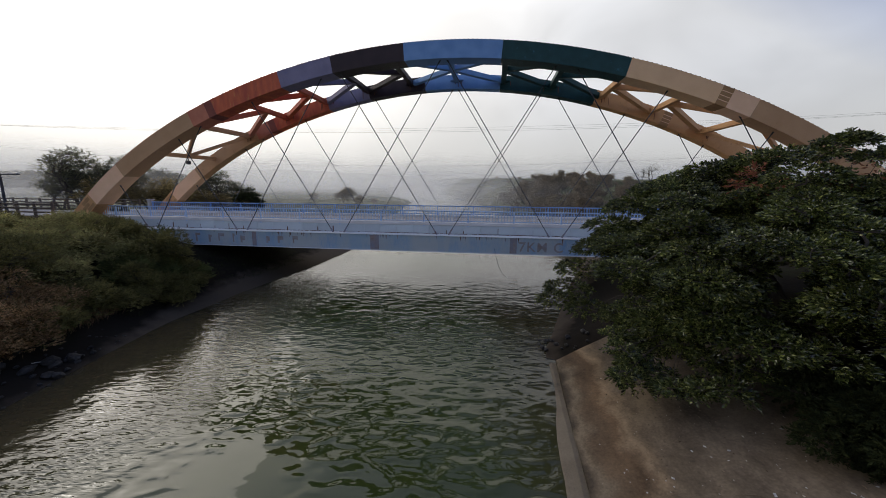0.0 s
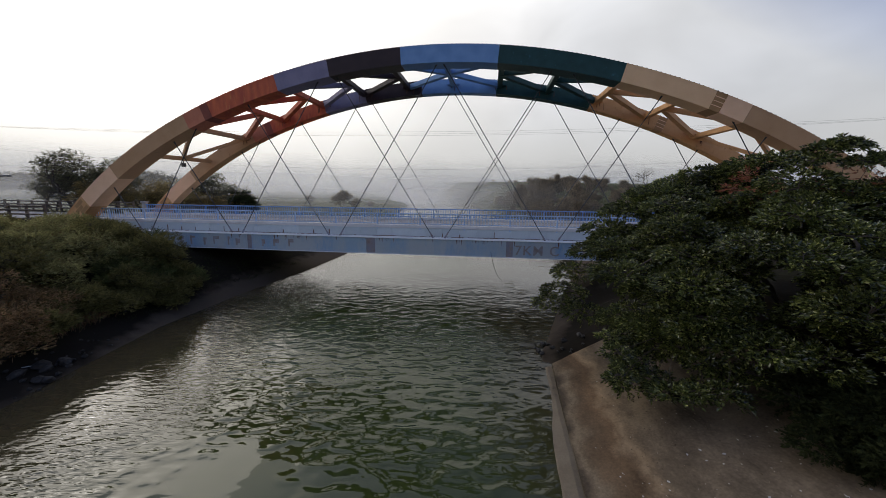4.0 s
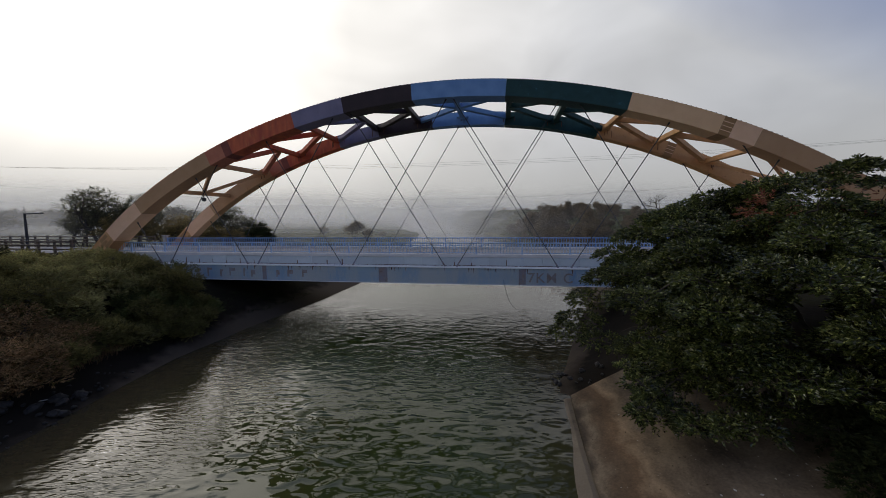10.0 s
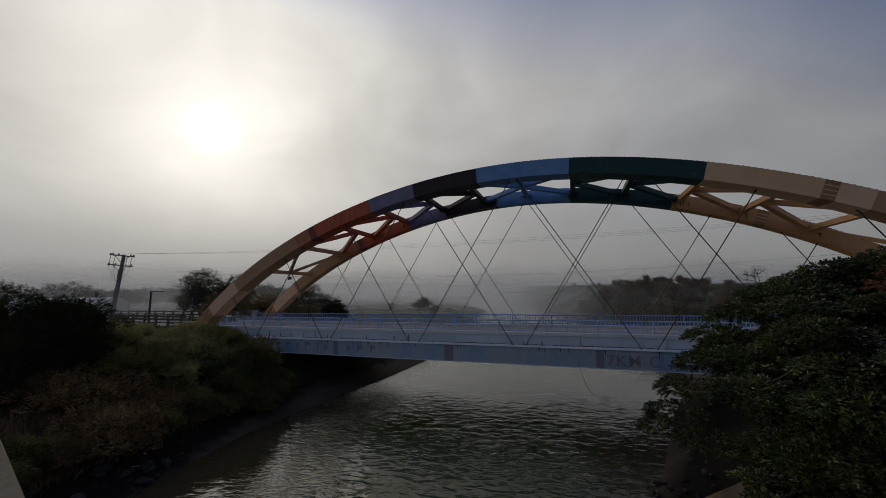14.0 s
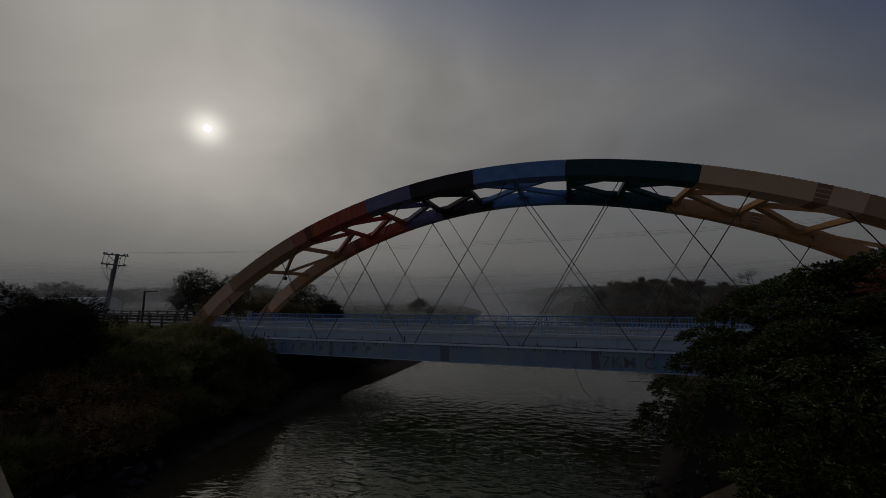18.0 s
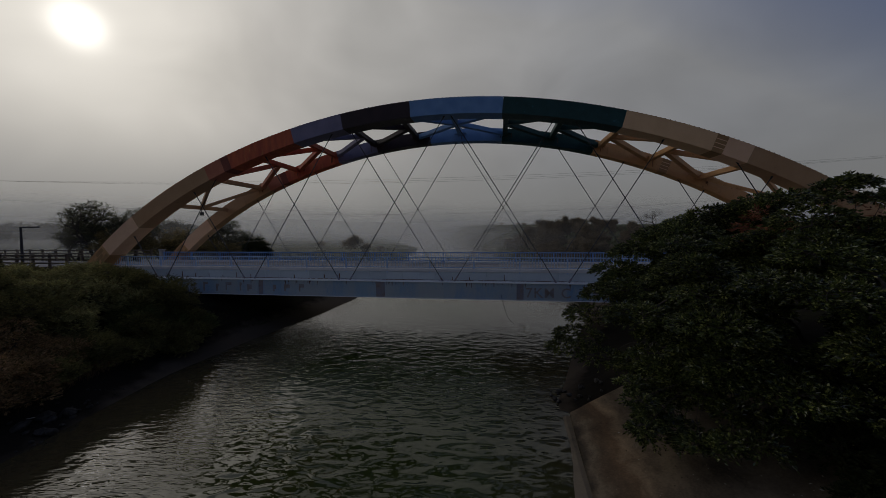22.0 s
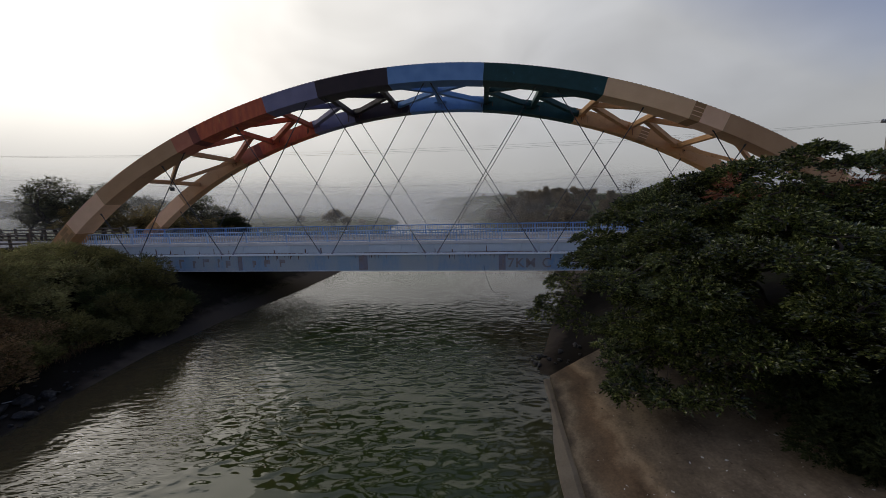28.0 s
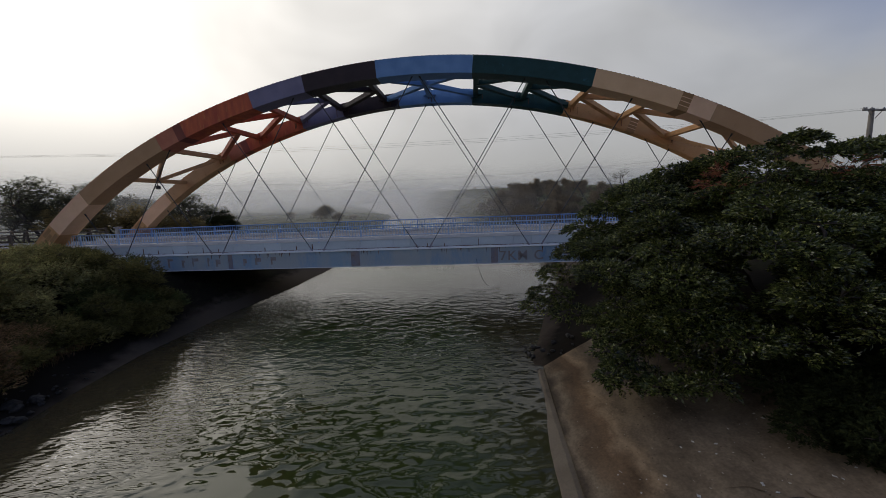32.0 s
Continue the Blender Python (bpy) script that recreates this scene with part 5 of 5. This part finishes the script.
SHRUBS = [(-22.4, 17.9, 2.1, 2.4, 1), (-19.4, 16.8, 1.6, 1.6, 2), (-25.2, 23.9, 1.5, 2.2, 0), (-27.0, 20.5, 1.7, 2.3, 0), (-30.3, 23.5, 2.0, 1.7, 1), (-21.1, 19.9, 1.6, 2.4, 0),
          (-30.2, 18.8, 1.8, 2.0, 1), (-19.5, 24.4, 1.4, 2.0, 3), (-25.8, 26.7, 1.7, 1.6, 1), (-25.2, 19.1, 1.5, 2.4, 0), (-23.0, 25.5, 1.5, 2.2, 3), (-22.3, 14.2, 1.3, 1.8, 2),
          (-18.6, 21.9, 1.4, 2.0, 1), (-21.9, 23.2, 2.2, 2.4, 0), (-28.0, 22.4, 1.4, 1.9, 0), (-28.3, 27.5, 2.1, 1.2, 0), (-27.7, 18.7, 1.4, 2.2, 1), (-19.2, 14.4, 2.0, 1.6, 2),
          (-27.2, 24.6, 1.6, 1.1, 0), (-24.4, 21.8, 1.6, 2.2, 0), (-26.4, 28.9, 1.6, 0.8, 1), (-24.0, 27.2, 1.3, 1.5, 1), (-30.3, 25.6, 1.3, 0.9, 1), (-21.2, 15.8, 1.6, 1.8, 2),
          (-19.3, 19.0, 1.3, 1.8, 1), (-29.7, 20.7, 1.3, 1.9, 1), (-23.3, 20.1, 1.5, 2.4, 0), (-31.0, 16.9, 1.4, 2.1, 1), (-17.8, 24.2, 1.2, 1.3, 1), (-17.2, 22.6, 1.1, 1.1, 1), (-17.9, 25.4, 1.1, 1.2, 3), (-19.2, 25.0, 1.3, 3.6, 1), (-20.7, 26.0, 1.3, 3.3, 3), (-18.4, 24.6, 1.1, 2.6, 1), (-22.2, 25.2, 1.6, 2.5, 1), (-21.2, 24.6, 1.2, 3.3, 1), (-19.9, 23.4, 1.1, 3.0, 1), (-22.6, 24.0, 1.3, 2.9, 1), (-20.8, 24.4, 1.5, 2.3, 1),
          (-18.7, 10.0, 1.2, 1.0, 1), (-19.3, 11.5, 1.3, 1.2, 1), (-19.0, 13.0, 1.1, 0.8, 2), (-18.3, 14.5, 1.5, 1.3, 2), (-18.4, 16.0, 1.1, 1.3, 1), (-19.1, 17.5, 1.1, 0.9, 1),
          (-19.0, 19.0, 1.4, 1.1, 1), (-18.5, 20.5, 1.4, 0.9, 1), (-18.7, 22.0, 1.3, 1.0, 1), (-18.2, 22.9, 1.2, 1.1, 1), (-18.9, 24.2, 1.3, 1.2, 3), (-20.0, 22.6, 1.5, 2.2, 3),
          (-25.9, 16.4, 2.9, 4.7, 4), (-29.6, 14.6, 3.0, 4.6, 4), (-33.0, 12.0, 3.2, 4.6, 4), (-24.2, 13.2, 2.2, 3.0, 4)]
KINDS = (("dense olive-green shrub with fine leaves on the river bank", M_LEAF_SHRUB), ("dense dark green shrub on the river bank", M_LEAF_DEEP), ("dry brown shrub low on the river bank", M_LEAF_BROWN), ("bushy mid-green shrub near the bridge", M_LEAF_GREEN), ("tall dark evergreen shrub beside the road", M_LEAF_DARK))
for i, (sx, sy, srx, srz, dk) in enumerate(SHRUBS):
    shrub(sx, sy, srx, srz, 30 + i, *KINDS[dk], per=150 if srx > 2.5 else 95, count=60 if srx > 2.5 else 24 if srx > 1.8 else 15)


def tuft_field(name, label, points, heights, spread, material, seed, per=24, width=0.02):
    r = np.random.default_rng(seed)
    n = len(points)
    base = np.repeat(points, per, axis=0) + np.concatenate([r.normal(0, spread, (n * per, 2)), np.zeros((n * per, 1))], 1)
    h = np.repeat(heights, per) * r.uniform(0.6, 1.1, n * per)
    d = np.concatenate([r.normal(0, 0.32, (n * per, 2)), np.ones((n * per, 1))], 1)
    V, F = blades(base, d, h, np.full(n * per, width) * r.uniform(0.7, 1.4, n * per), 0.1, r)
    ob = part(name, mesh_np(name, V, F, material), None, None)
    return tagged(ob, label, "grass", kind="stuff")


def build_grass():
    r = np.random.default_rng(12)
    y = r.uniform(8, 20, 900)
    x = bank_left(y) - r.uniform(2.2, 6.5, 900)
    z = ground_height(x, y)
    tuft_field("dry_grass", "tall dry brown grass on the bank", np.stack([x, y, z - 0.05], 1), r.uniform(0.3, 0.75, 900), 0.22, M_GRASS_DRY, 3, 26, 0.022)
    y = r.uniform(19, 36, 500)
    x = bank_left(y) - r.uniform(1.5, 7, 500)
    z = ground_height(x, y)
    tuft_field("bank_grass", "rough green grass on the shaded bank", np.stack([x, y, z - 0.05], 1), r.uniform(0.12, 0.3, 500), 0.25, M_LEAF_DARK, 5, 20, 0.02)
    y = r.uniform(48, 230, 3200)
    x = bank_left(y) - r.uniform(1.0, 110, 3200)
    z = ground_height(x, y)
    tuft_field("marsh_grass", "pale green marsh grass on the flat bank in the mist", np.stack([x, y, z - 0.05], 1), r.uniform(0.25, 0.6, 3200), 1.1, M_REED, 6, 16, 0.10)
    y = r.uniform(50, 300, 6000)
    x = bank_right(y) + r.uniform(0.4, 34, 6000)
    z = ground_height(x, y)
    tuft_field("reeds", "brown reeds along the opposite bank", np.stack([x, y, z - 0.05], 1), r.uniform(0.3, 0.8, 6000), 1.1, M_REED, 7, 16, 0.12)


build_grass()


def far_tree(name, h, w, seed, leaf, label, category, group, lobes=22, per=46, size=0.34, airy=False):
    """One tree at the origin, to be copied."""
    lob = crown_lobes((0, 0, h * 0.62), (w, w, h * 0.40), lobes, w * (0.26 if airy else 0.36), seed, lambda p: p[2] > h * 0.16, 0.35)
    return grow(name, (0, 0, 0), lob, h * 0.3, 0.03 * h, leaf, label, category, group, per_lobe=per, leaflets=6, size=size, slim=0.42, flat=0.75, droop=0.1, seed=seed, forks=2)


def place(ob, first, x, y, s, turn, sz=1.0):
    z = float(ground_height(x, y)) - 0.1
    m = pose(x, y, z, 0, 0, turn) @ Matrix.Diagonal((s, s, s * sz, 1))
    if first:
        ob.matrix_basis = m
        return ob
    c = copy_thing(ob, pose(x, y, z, 0, 0, turn))
    c.scale = (s, s, s * sz)
    return c


def build_woods():
    r = random.Random(3)
    kinds = [far_tree("bank_tree", 6.4, 2.5, 60 + i, M_LEAF_WOODS, "brownish bank tree fading into the mist", "tree", "trees on the opposite bank", 30, 46, 0.26, i == 1) for i in range(3)]
    used = [False] * 3
    # rows up the slope of the opposite bank, thinning out upstream
    for row, (off, big) in enumerate(((2.5, 0.72), (6.5, 0.8), (11.0, 0.72), (17.0, 0.42), (24.0, 0.42))):
        y = 56.0 + 2 * row
        while y < 136:
            k = r.randrange(3)
            x = float(bank_right(y)) + off + r.uniform(-2.0, 2.5)
            s = big * r.choice((0.45, 0.65, 0.85, 1.0)) * r.uniform(0.85, 1.15) * (0.85 if y < 84 else 1.0)
            place(kinds[k], not used[k], x, y, s, r.uniform(0, 360), r.uniform(0.75, 1.25))
            used[k] = True
            y += r.uniform(2.6, 5.4) * (1.0 if row < 3 else 0.5)
    for _ in range(14):
        y = r.uniform(136, 260)
        place(kinds[r.randrange(3)], False, float(bank_right(y)) + r.uniform(14, 30), y, r.uniform(0.3, 0.5), r.uniform(0, 360), 0.8)
    # shrubs and trees beyond the left end of the bridge
    dark = far_tree("dark_tree", 8.0, 3.2, 70, M_LEAF_AIRY, "dark thin-crowned tree beyond the road", "tree", "trees beyond the road", 60, 40, 0.2, True)
    place(dark, True, -45.6, 46.0, 0.92, 20)
    place(dark, False, -41.0, 46.5, 0.86, 130)
    place(dark, False, -48.4, 46.5, 0.6, 230)
    place(dark, False, -33.5, 53.5, 0.78, 80)
    place(dark, False, -31.5, 56.5, 0.66, 290)
    bush = far_tree("green_bush", 4.4, 3.4, 71, M_LEAF_BUSH, "rounded green bush beyond the road", "bush", "bushes beyond the road", 24, 60, 0.24)
    for i, (x, y, s) in enumerate(((-38.5, 48, 0.95), (-35.5, 50, 1.0), (-41, 45, 0.8), (-31.5, 51, 0.7), (-28.5, 52, 0.5))):
        place(bush, i == 0, x, y, s, 50 * i)
    place(bush, False, 36.0, 50.0, 1.0, 15)
    place(bush, False, 39.5, 50.5, 1.15, 75)
    cone = far_tree("small_conifer", 4.0, 0.75, 72, M_LEAF_DARK, "small dark upright conifer by the marsh", "tree", "small conifers", 16, 40, 0.2)
    for i, (x, y, s) in enumerate(((-28.2, 51.0, 0.9), (-26.8, 51.5, 0.95), (-25.8, 51.2, 0.75))):
        place(cone, i == 0, x, y, s, 70 * i)
    lone = far_tree("marsh_bush", 5.2, 2.6, 73, M_LEAF_WOODS, "lone grey bush on the misty marsh", "bush", "bushes on the marsh", 22, 50, 0.3)
    for i, (x, y, s) in enumerate(((-29.0, 108, 0.95), (-26.0, 112, 0.55), (-22.5, 118, 0.4), (-46, 130, 0.5), (-62, 120, 0.6))):
        place(lone, i == 0, x, y, s, 40 * i)
    ridge = far_tree("ridge_tree", 10.0, 6.5, 74, M_LEAF_RIDGE, "hazy tree on the far ridge", "tree", "trees on the far ridge", 22, 40, 0.7)
    first = True
    for _ in range(34):
        a, d = radians(r.uniform(-64, -34)), r.uniform(170, 260)
        place(ridge, first, d * math.sin(a), d * math.cos(a), r.uniform(0.7, 1.1), r.uniform(0, 360), 0.8)
        first = False
    # bare tree over the opposite bank
    x, y = 43.0, 77.0
    z = float(ground_height(x, y))
    bare = thing("bare_tree", "leafless tree above the misty opposite bank", "tree", m=Matrix.Translation((x, y, z)) @ Matrix.Scale(0.6, 4))
    q = np.random.default_rng(8)
    twigs = []
    (v, f), P = limb((0, 0, -0.3), (0.3, 0, 3.4), 0.2, 0.13, q, 0.06)
    part("trunk", mesh_np("trunk", v, f, M_BARK, True), None, bare)
    stack = [((0.3, 0, 3.2), np.array([0, 0, 1.0]), 3.0, 0.13, 0)]
    while stack:
        p, d, ln, rad, lev = stack.pop()
        for _ in range(4 if lev < 2 else 3):
            nd = d + q.normal(size=3) * 0.55
            nd /= np.linalg.norm(nd)
            e = np.asarray(p) + nd * ln * q.uniform(0.7, 1.1)
            (v, f), _p = limb(p, e, rad, rad * 0.55, q, 0.08, 5)
            twigs.append((v, f))
            if lev < 3:
                stack.append((e, nd, ln * 0.62, rad * 0.55, lev + 1))
    part("branchwork", mesh_np("branchwork", *join_arrays(twigs), M_BARK, True), None, bare)


build_woods()


# ---- poles and wires ----
def power_pole(name, x, y, top, lean, turn, arms, label):
    z = float(ground_height(x, y))
    pole = thing(name, label, "power pole", "power poles", pose(x, y, z, 0, lean, turn))
    h = top - z
    tube("shaft", [(0, 0, -0.5), (0, 0, h * 0.5), (0, 0, h)], [0.30, 0.26, 0.21], M_POLE, pole, 10)
    for dz in arms:
        arm = part("crossarm", box((-1.75, -0.36, h - dz - 0.08), (1.75, -0.2, h - dz + 0.08), 0.015), M_POLE, pole)
        for xx in (-1.62, -1.3, -0.5, 1.2, 1.6) if dz < 0.6 else (-1.6, -0.7, 1.5):
            tube("insulator", [(xx, -0.28, h - dz + 0.07), (xx, -0.28, h - dz + 0.12), (xx, -0.28, h - dz + 0.22), (xx, -0.28, h - dz + 0.30)], [0.03, 0.11, 0.09, 0.05], M_INSULATOR, arm, 8)
        for s in (-1, 1):
            bm = bmesh.new()
            add_beam(bm, (s * 1.0, -0.28, h - dz - 0.06), (s * 0.12, -0.25, h - dz - 0.85), 0.06, 0.06)
            part("arm_brace", bm, M_POLE, pole)
    return pole, z, h


def wire_run(a, b, sag, label):
    a, b = np.asarray(a, float), np.asarray(b, float)
    t = np.linspace(0, 1, 40)[:, None]
    P = a + (b - a) * t
    P[:, 2:3] -= 4 * sag * t * (1 - t)
    v, f = tube_arrays(P, 0.007, 5)
    ob = part("overhead_wire", mesh_np("overhead_wire", v, f, M_STEEL_DARK, True), None, None)
    return tagged(ob, label, "wire", "overhead wires")


PL, PR = (-54.3, 40.9), (48.9, 38.2)
pole_l, zl, hl = power_pole("power_pole", -55.2, 40.7, 13.5, 6.0, 12, (0.18, 1.55), "grey timber power pole with two crossarms and looping cables")
pole_r, zr, hr = power_pole("power_pole", *PR, 15.0, 0, 8, (0.25,), "grey timber power pole with one crossarm above the tree")
for i in range(4):
    dx = (-1.7, -1.0, 0.9, 1.6)[i]
    # looping jumper cables between the arms
    pts = [(dx * 0.9, -0.3 - 0.1 * math.sin(3.1 * t), hl - 0.2 - 3.0 * t + 0.0 * t) if t < 0.5 else (dx * 0.9 * (1 - (t - 0.5) * 1.6), -0.3, hl - 0.2 - 3.6 * t) for t in np.linspace(0, 1, 12)]
    tube("jumper_cable", pts, 0.03, M_STEEL_DARK, pole_l, 5)
part("cable_box", box((-0.26, -0.2, hl - 3.3), (0.05, 0.2, hl - 2.2), 0.02), M_POLE, pole_l)
for k, (dl, dr) in enumerate(((-1.1, -1.1), (0.6, 0.6), (1.1, 1.1))):
    wire_run((PL[0] + dl * 0.9, PL[1] + dl * 0.2, 13.6), (PR[0] + dr, PR[1] + dr * 0.1, 15.0), 1.2 + 0.15 * k, "thin overhead power line crossing the misty sky")
wire_run((PL[0], PL[1] + 0.3, 11.7), (PR[0], PR[1] + 0.3, 12.3), 2.7, "thin overhead cable low over the bridge")
for k, dl in enumerate((-1.1, 0.6, 1.1)):
    wire_run((PR[0] + dl, PR[1], 15.0), (PR[0] + 60 + dl, PR[1] - 4, 14.8), 1.0, "thin overhead power line crossing the misty sky")


def street_lamp(x, y, top):
    z = float(ground_height(x, y))
    lamp = thing("street_lamp", "dark street lamp with a flat arm beside the road", "street lamp", m=pose(x, y, z, 0, 0, -8))
    h = top - z
    tube("post", [(0, 0, -0.3), (0, 0, h)], [0.13, 0.09], M_STEEL_DARK, lamp, 8)
    part("arm", box((-0.1, -0.06, h - 0.06), (1.3, 0.06, h + 0.04), 0.02), M_STEEL_DARK, lamp)
    part("lamp_head", box((1.2, -0.16, h - 0.05), (2.1, 0.16, h + 0.08), 0.04), M_STEEL_DARK, lamp)


street_lamp(-41.5, 34.6, 8.05)


# ---- mist over the river and the marsh ----
def mist_veil(radius, height, density, low, high):
    k = 48
    a = np.linspace(radians(-88), radians(88), k)
    v = np.concatenate([np.stack([radius * np.sin(a), radius * np.cos(a), np.full(k, z)], 1) for z in (-1.0, height)])
    i = np.arange(k - 1)
    f = np.stack([i, i + 1, i + 1 + k, i + k], 1)
    ob = part("mist_bank", mesh_np("mist_bank", v, f, mist_material("mist_%d" % radius, density, low, high), True), None, None)
    tagged(ob, "pale morning mist lying over the river and marsh", "mist", kind="stuff")


for rad, hgt, dens, lo, hi in ((62, 12, 0.07, 2, 11), (88, 14, 0.09, 3, 12), (116, 16, 0.15, 3, 13), (150, 22, 0.22, 3, 18), (195, 28, 0.28, 3, 23), (260, 36, 0.40, 3, 30), (420, 56, 0.85, 4, 48)):
    mist_veil(rad, hgt, dens, lo, hi)


# ---- greenhouses on the far left ----
def greenhouse(x, y, turn, length):
    z = float(ground_height(x, y))
    g = thing("greenhouse", "long pale greenhouse with a curved plastic roof in the haze", "greenhouse", "greenhouses", pose(x, y, z, 0, 0, turn))
    for s in (-1, 1):
        part("side_wall", box((-length / 2, s * 3.9 - 0.05, 0), (length / 2, s * 3.9 + 0.05, 3.6)), M_LITTER, g)
    k = 14
    a = np.linspace(0, math.pi, k)
    v = np.concatenate([np.stack([np.full(k, e), 4.0 * np.cos(a), 3.6 + 1.9 * np.sin(a)], 1) for e in (-length / 2, length / 2)])
    i = np.arange(k - 1)
    part("roof", mesh_np("roof", v, np.stack([i, i + 1, i + 1 + k, i + k], 1), M_LITTER, True), None, g)
    for e in (-length / 2, length / 2):
        bm = bmesh.new()
        ring = [bm.verts.new((e, 3.9 * math.cos(q), 3.6 + 1.85 * math.sin(q))) for q in a] + [bm.verts.new((e, -3.9, 0)), bm.verts.new((e, 3.9, 0))]
        bm.faces.new(ring)
        part("end_wall", bm, M_LITTER, g)
    for n in range(9):
        e = -length / 2 + n * length / 8
        tube("hoop", [(e, 4.05 * math.cos(q), 3.6 + 1.95 * math.sin(q)) for q in np.linspace(0, math.pi, 12)], 0.06, M_CABLE, g, 5)


greenhouse(-124.0, 78.2, 15, 30)


# ---- dead leaves and twigs on the apron ----
def apron_spot(x, y):
    return WATER_Z + 0.20 + 0.33 * (x - float(apron_front(y)) - 0.62) + 0.06


def build_debris():
    r = np.random.default_rng(23)
    n = 900
    y = r.uniform(2.5, 13.5, n)
    x = apron_front(y) + 0.8 + r.uniform(0, 1, n) ** 0.8 * 7.5
    z = np.array([apron_spot(a, b) for a, b in zip(x, y)]) + 0.012
    d = np.stack([r.normal(size=n), r.normal(size=n), 0.15 * r.normal(size=n)], 1)
    L = r.uniform(0.025, 0.075, n)
    V, F = blades(np.stack([x, y, z], 1), d, L, L * 0.5, 0.2, r)
    ob = part("dead_leaves", mesh_np("dead_leaves", V, F, M_DEAD), None, None)
    tagged(ob, "dead leaves scattered over the concrete apron", "leaves", kind="stuff")
    for k in range(9):
        cx, cy, a = r.uniform(5.6, 9.2), r.uniform(4.6, 8.4), r.uniform(0, 6.28)
        ln = r.uniform(0.3, 0.75)
        P = []
        for t in np.linspace(0, 1, 7):
            px, py = cx + ln * t * math.cos(a) + 0.06 * math.sin(5 * t + k), cy + ln * t * math.sin(a) + 0.05 * math.cos(4 * t + k)
            P.append((px, py, apron_spot(px, py) + 0.02))
        v, f = tube_arrays(P, np.linspace(0.014, 0.004, 7), 6)
        tw = part("fallen_twig", mesh_np("fallen_twig", v, f, M_DEAD if k % 2 else M_BARK, True), None, None)
        tagged(tw, "thin fallen twig lying on the concrete apron", "twig", "twigs on the apron")


build_debris()


# ---- end of the concrete parapet at the viewpoint ----
def build_parapet():
    d = Vector((-0.909, 0.417, 0))
    n = Vector((-0.417, -0.909, 0))
    a = Vector((0, 0.35, 0)) + d * 2.2
    m = Matrix(((d.x, n.x, 0, a.x), (d.y, n.y, 0, a.y), (0, 0, 1, 0), (0, 0, 0, 1)))
    wall = thing("concrete_parapet", "weathered grey concrete end of a parapet wall above the river", "parapet", m=m)
    part("wall", box((0.05, 0.05, -2.6), (5.0, 0.85, 6.22), 0.02), M_TOE, wall)
    part("coping", box((0, 0, 6.22), (5.05, 0.9, 6.4), 0.03), M_TOE, wall)


build_parapet()
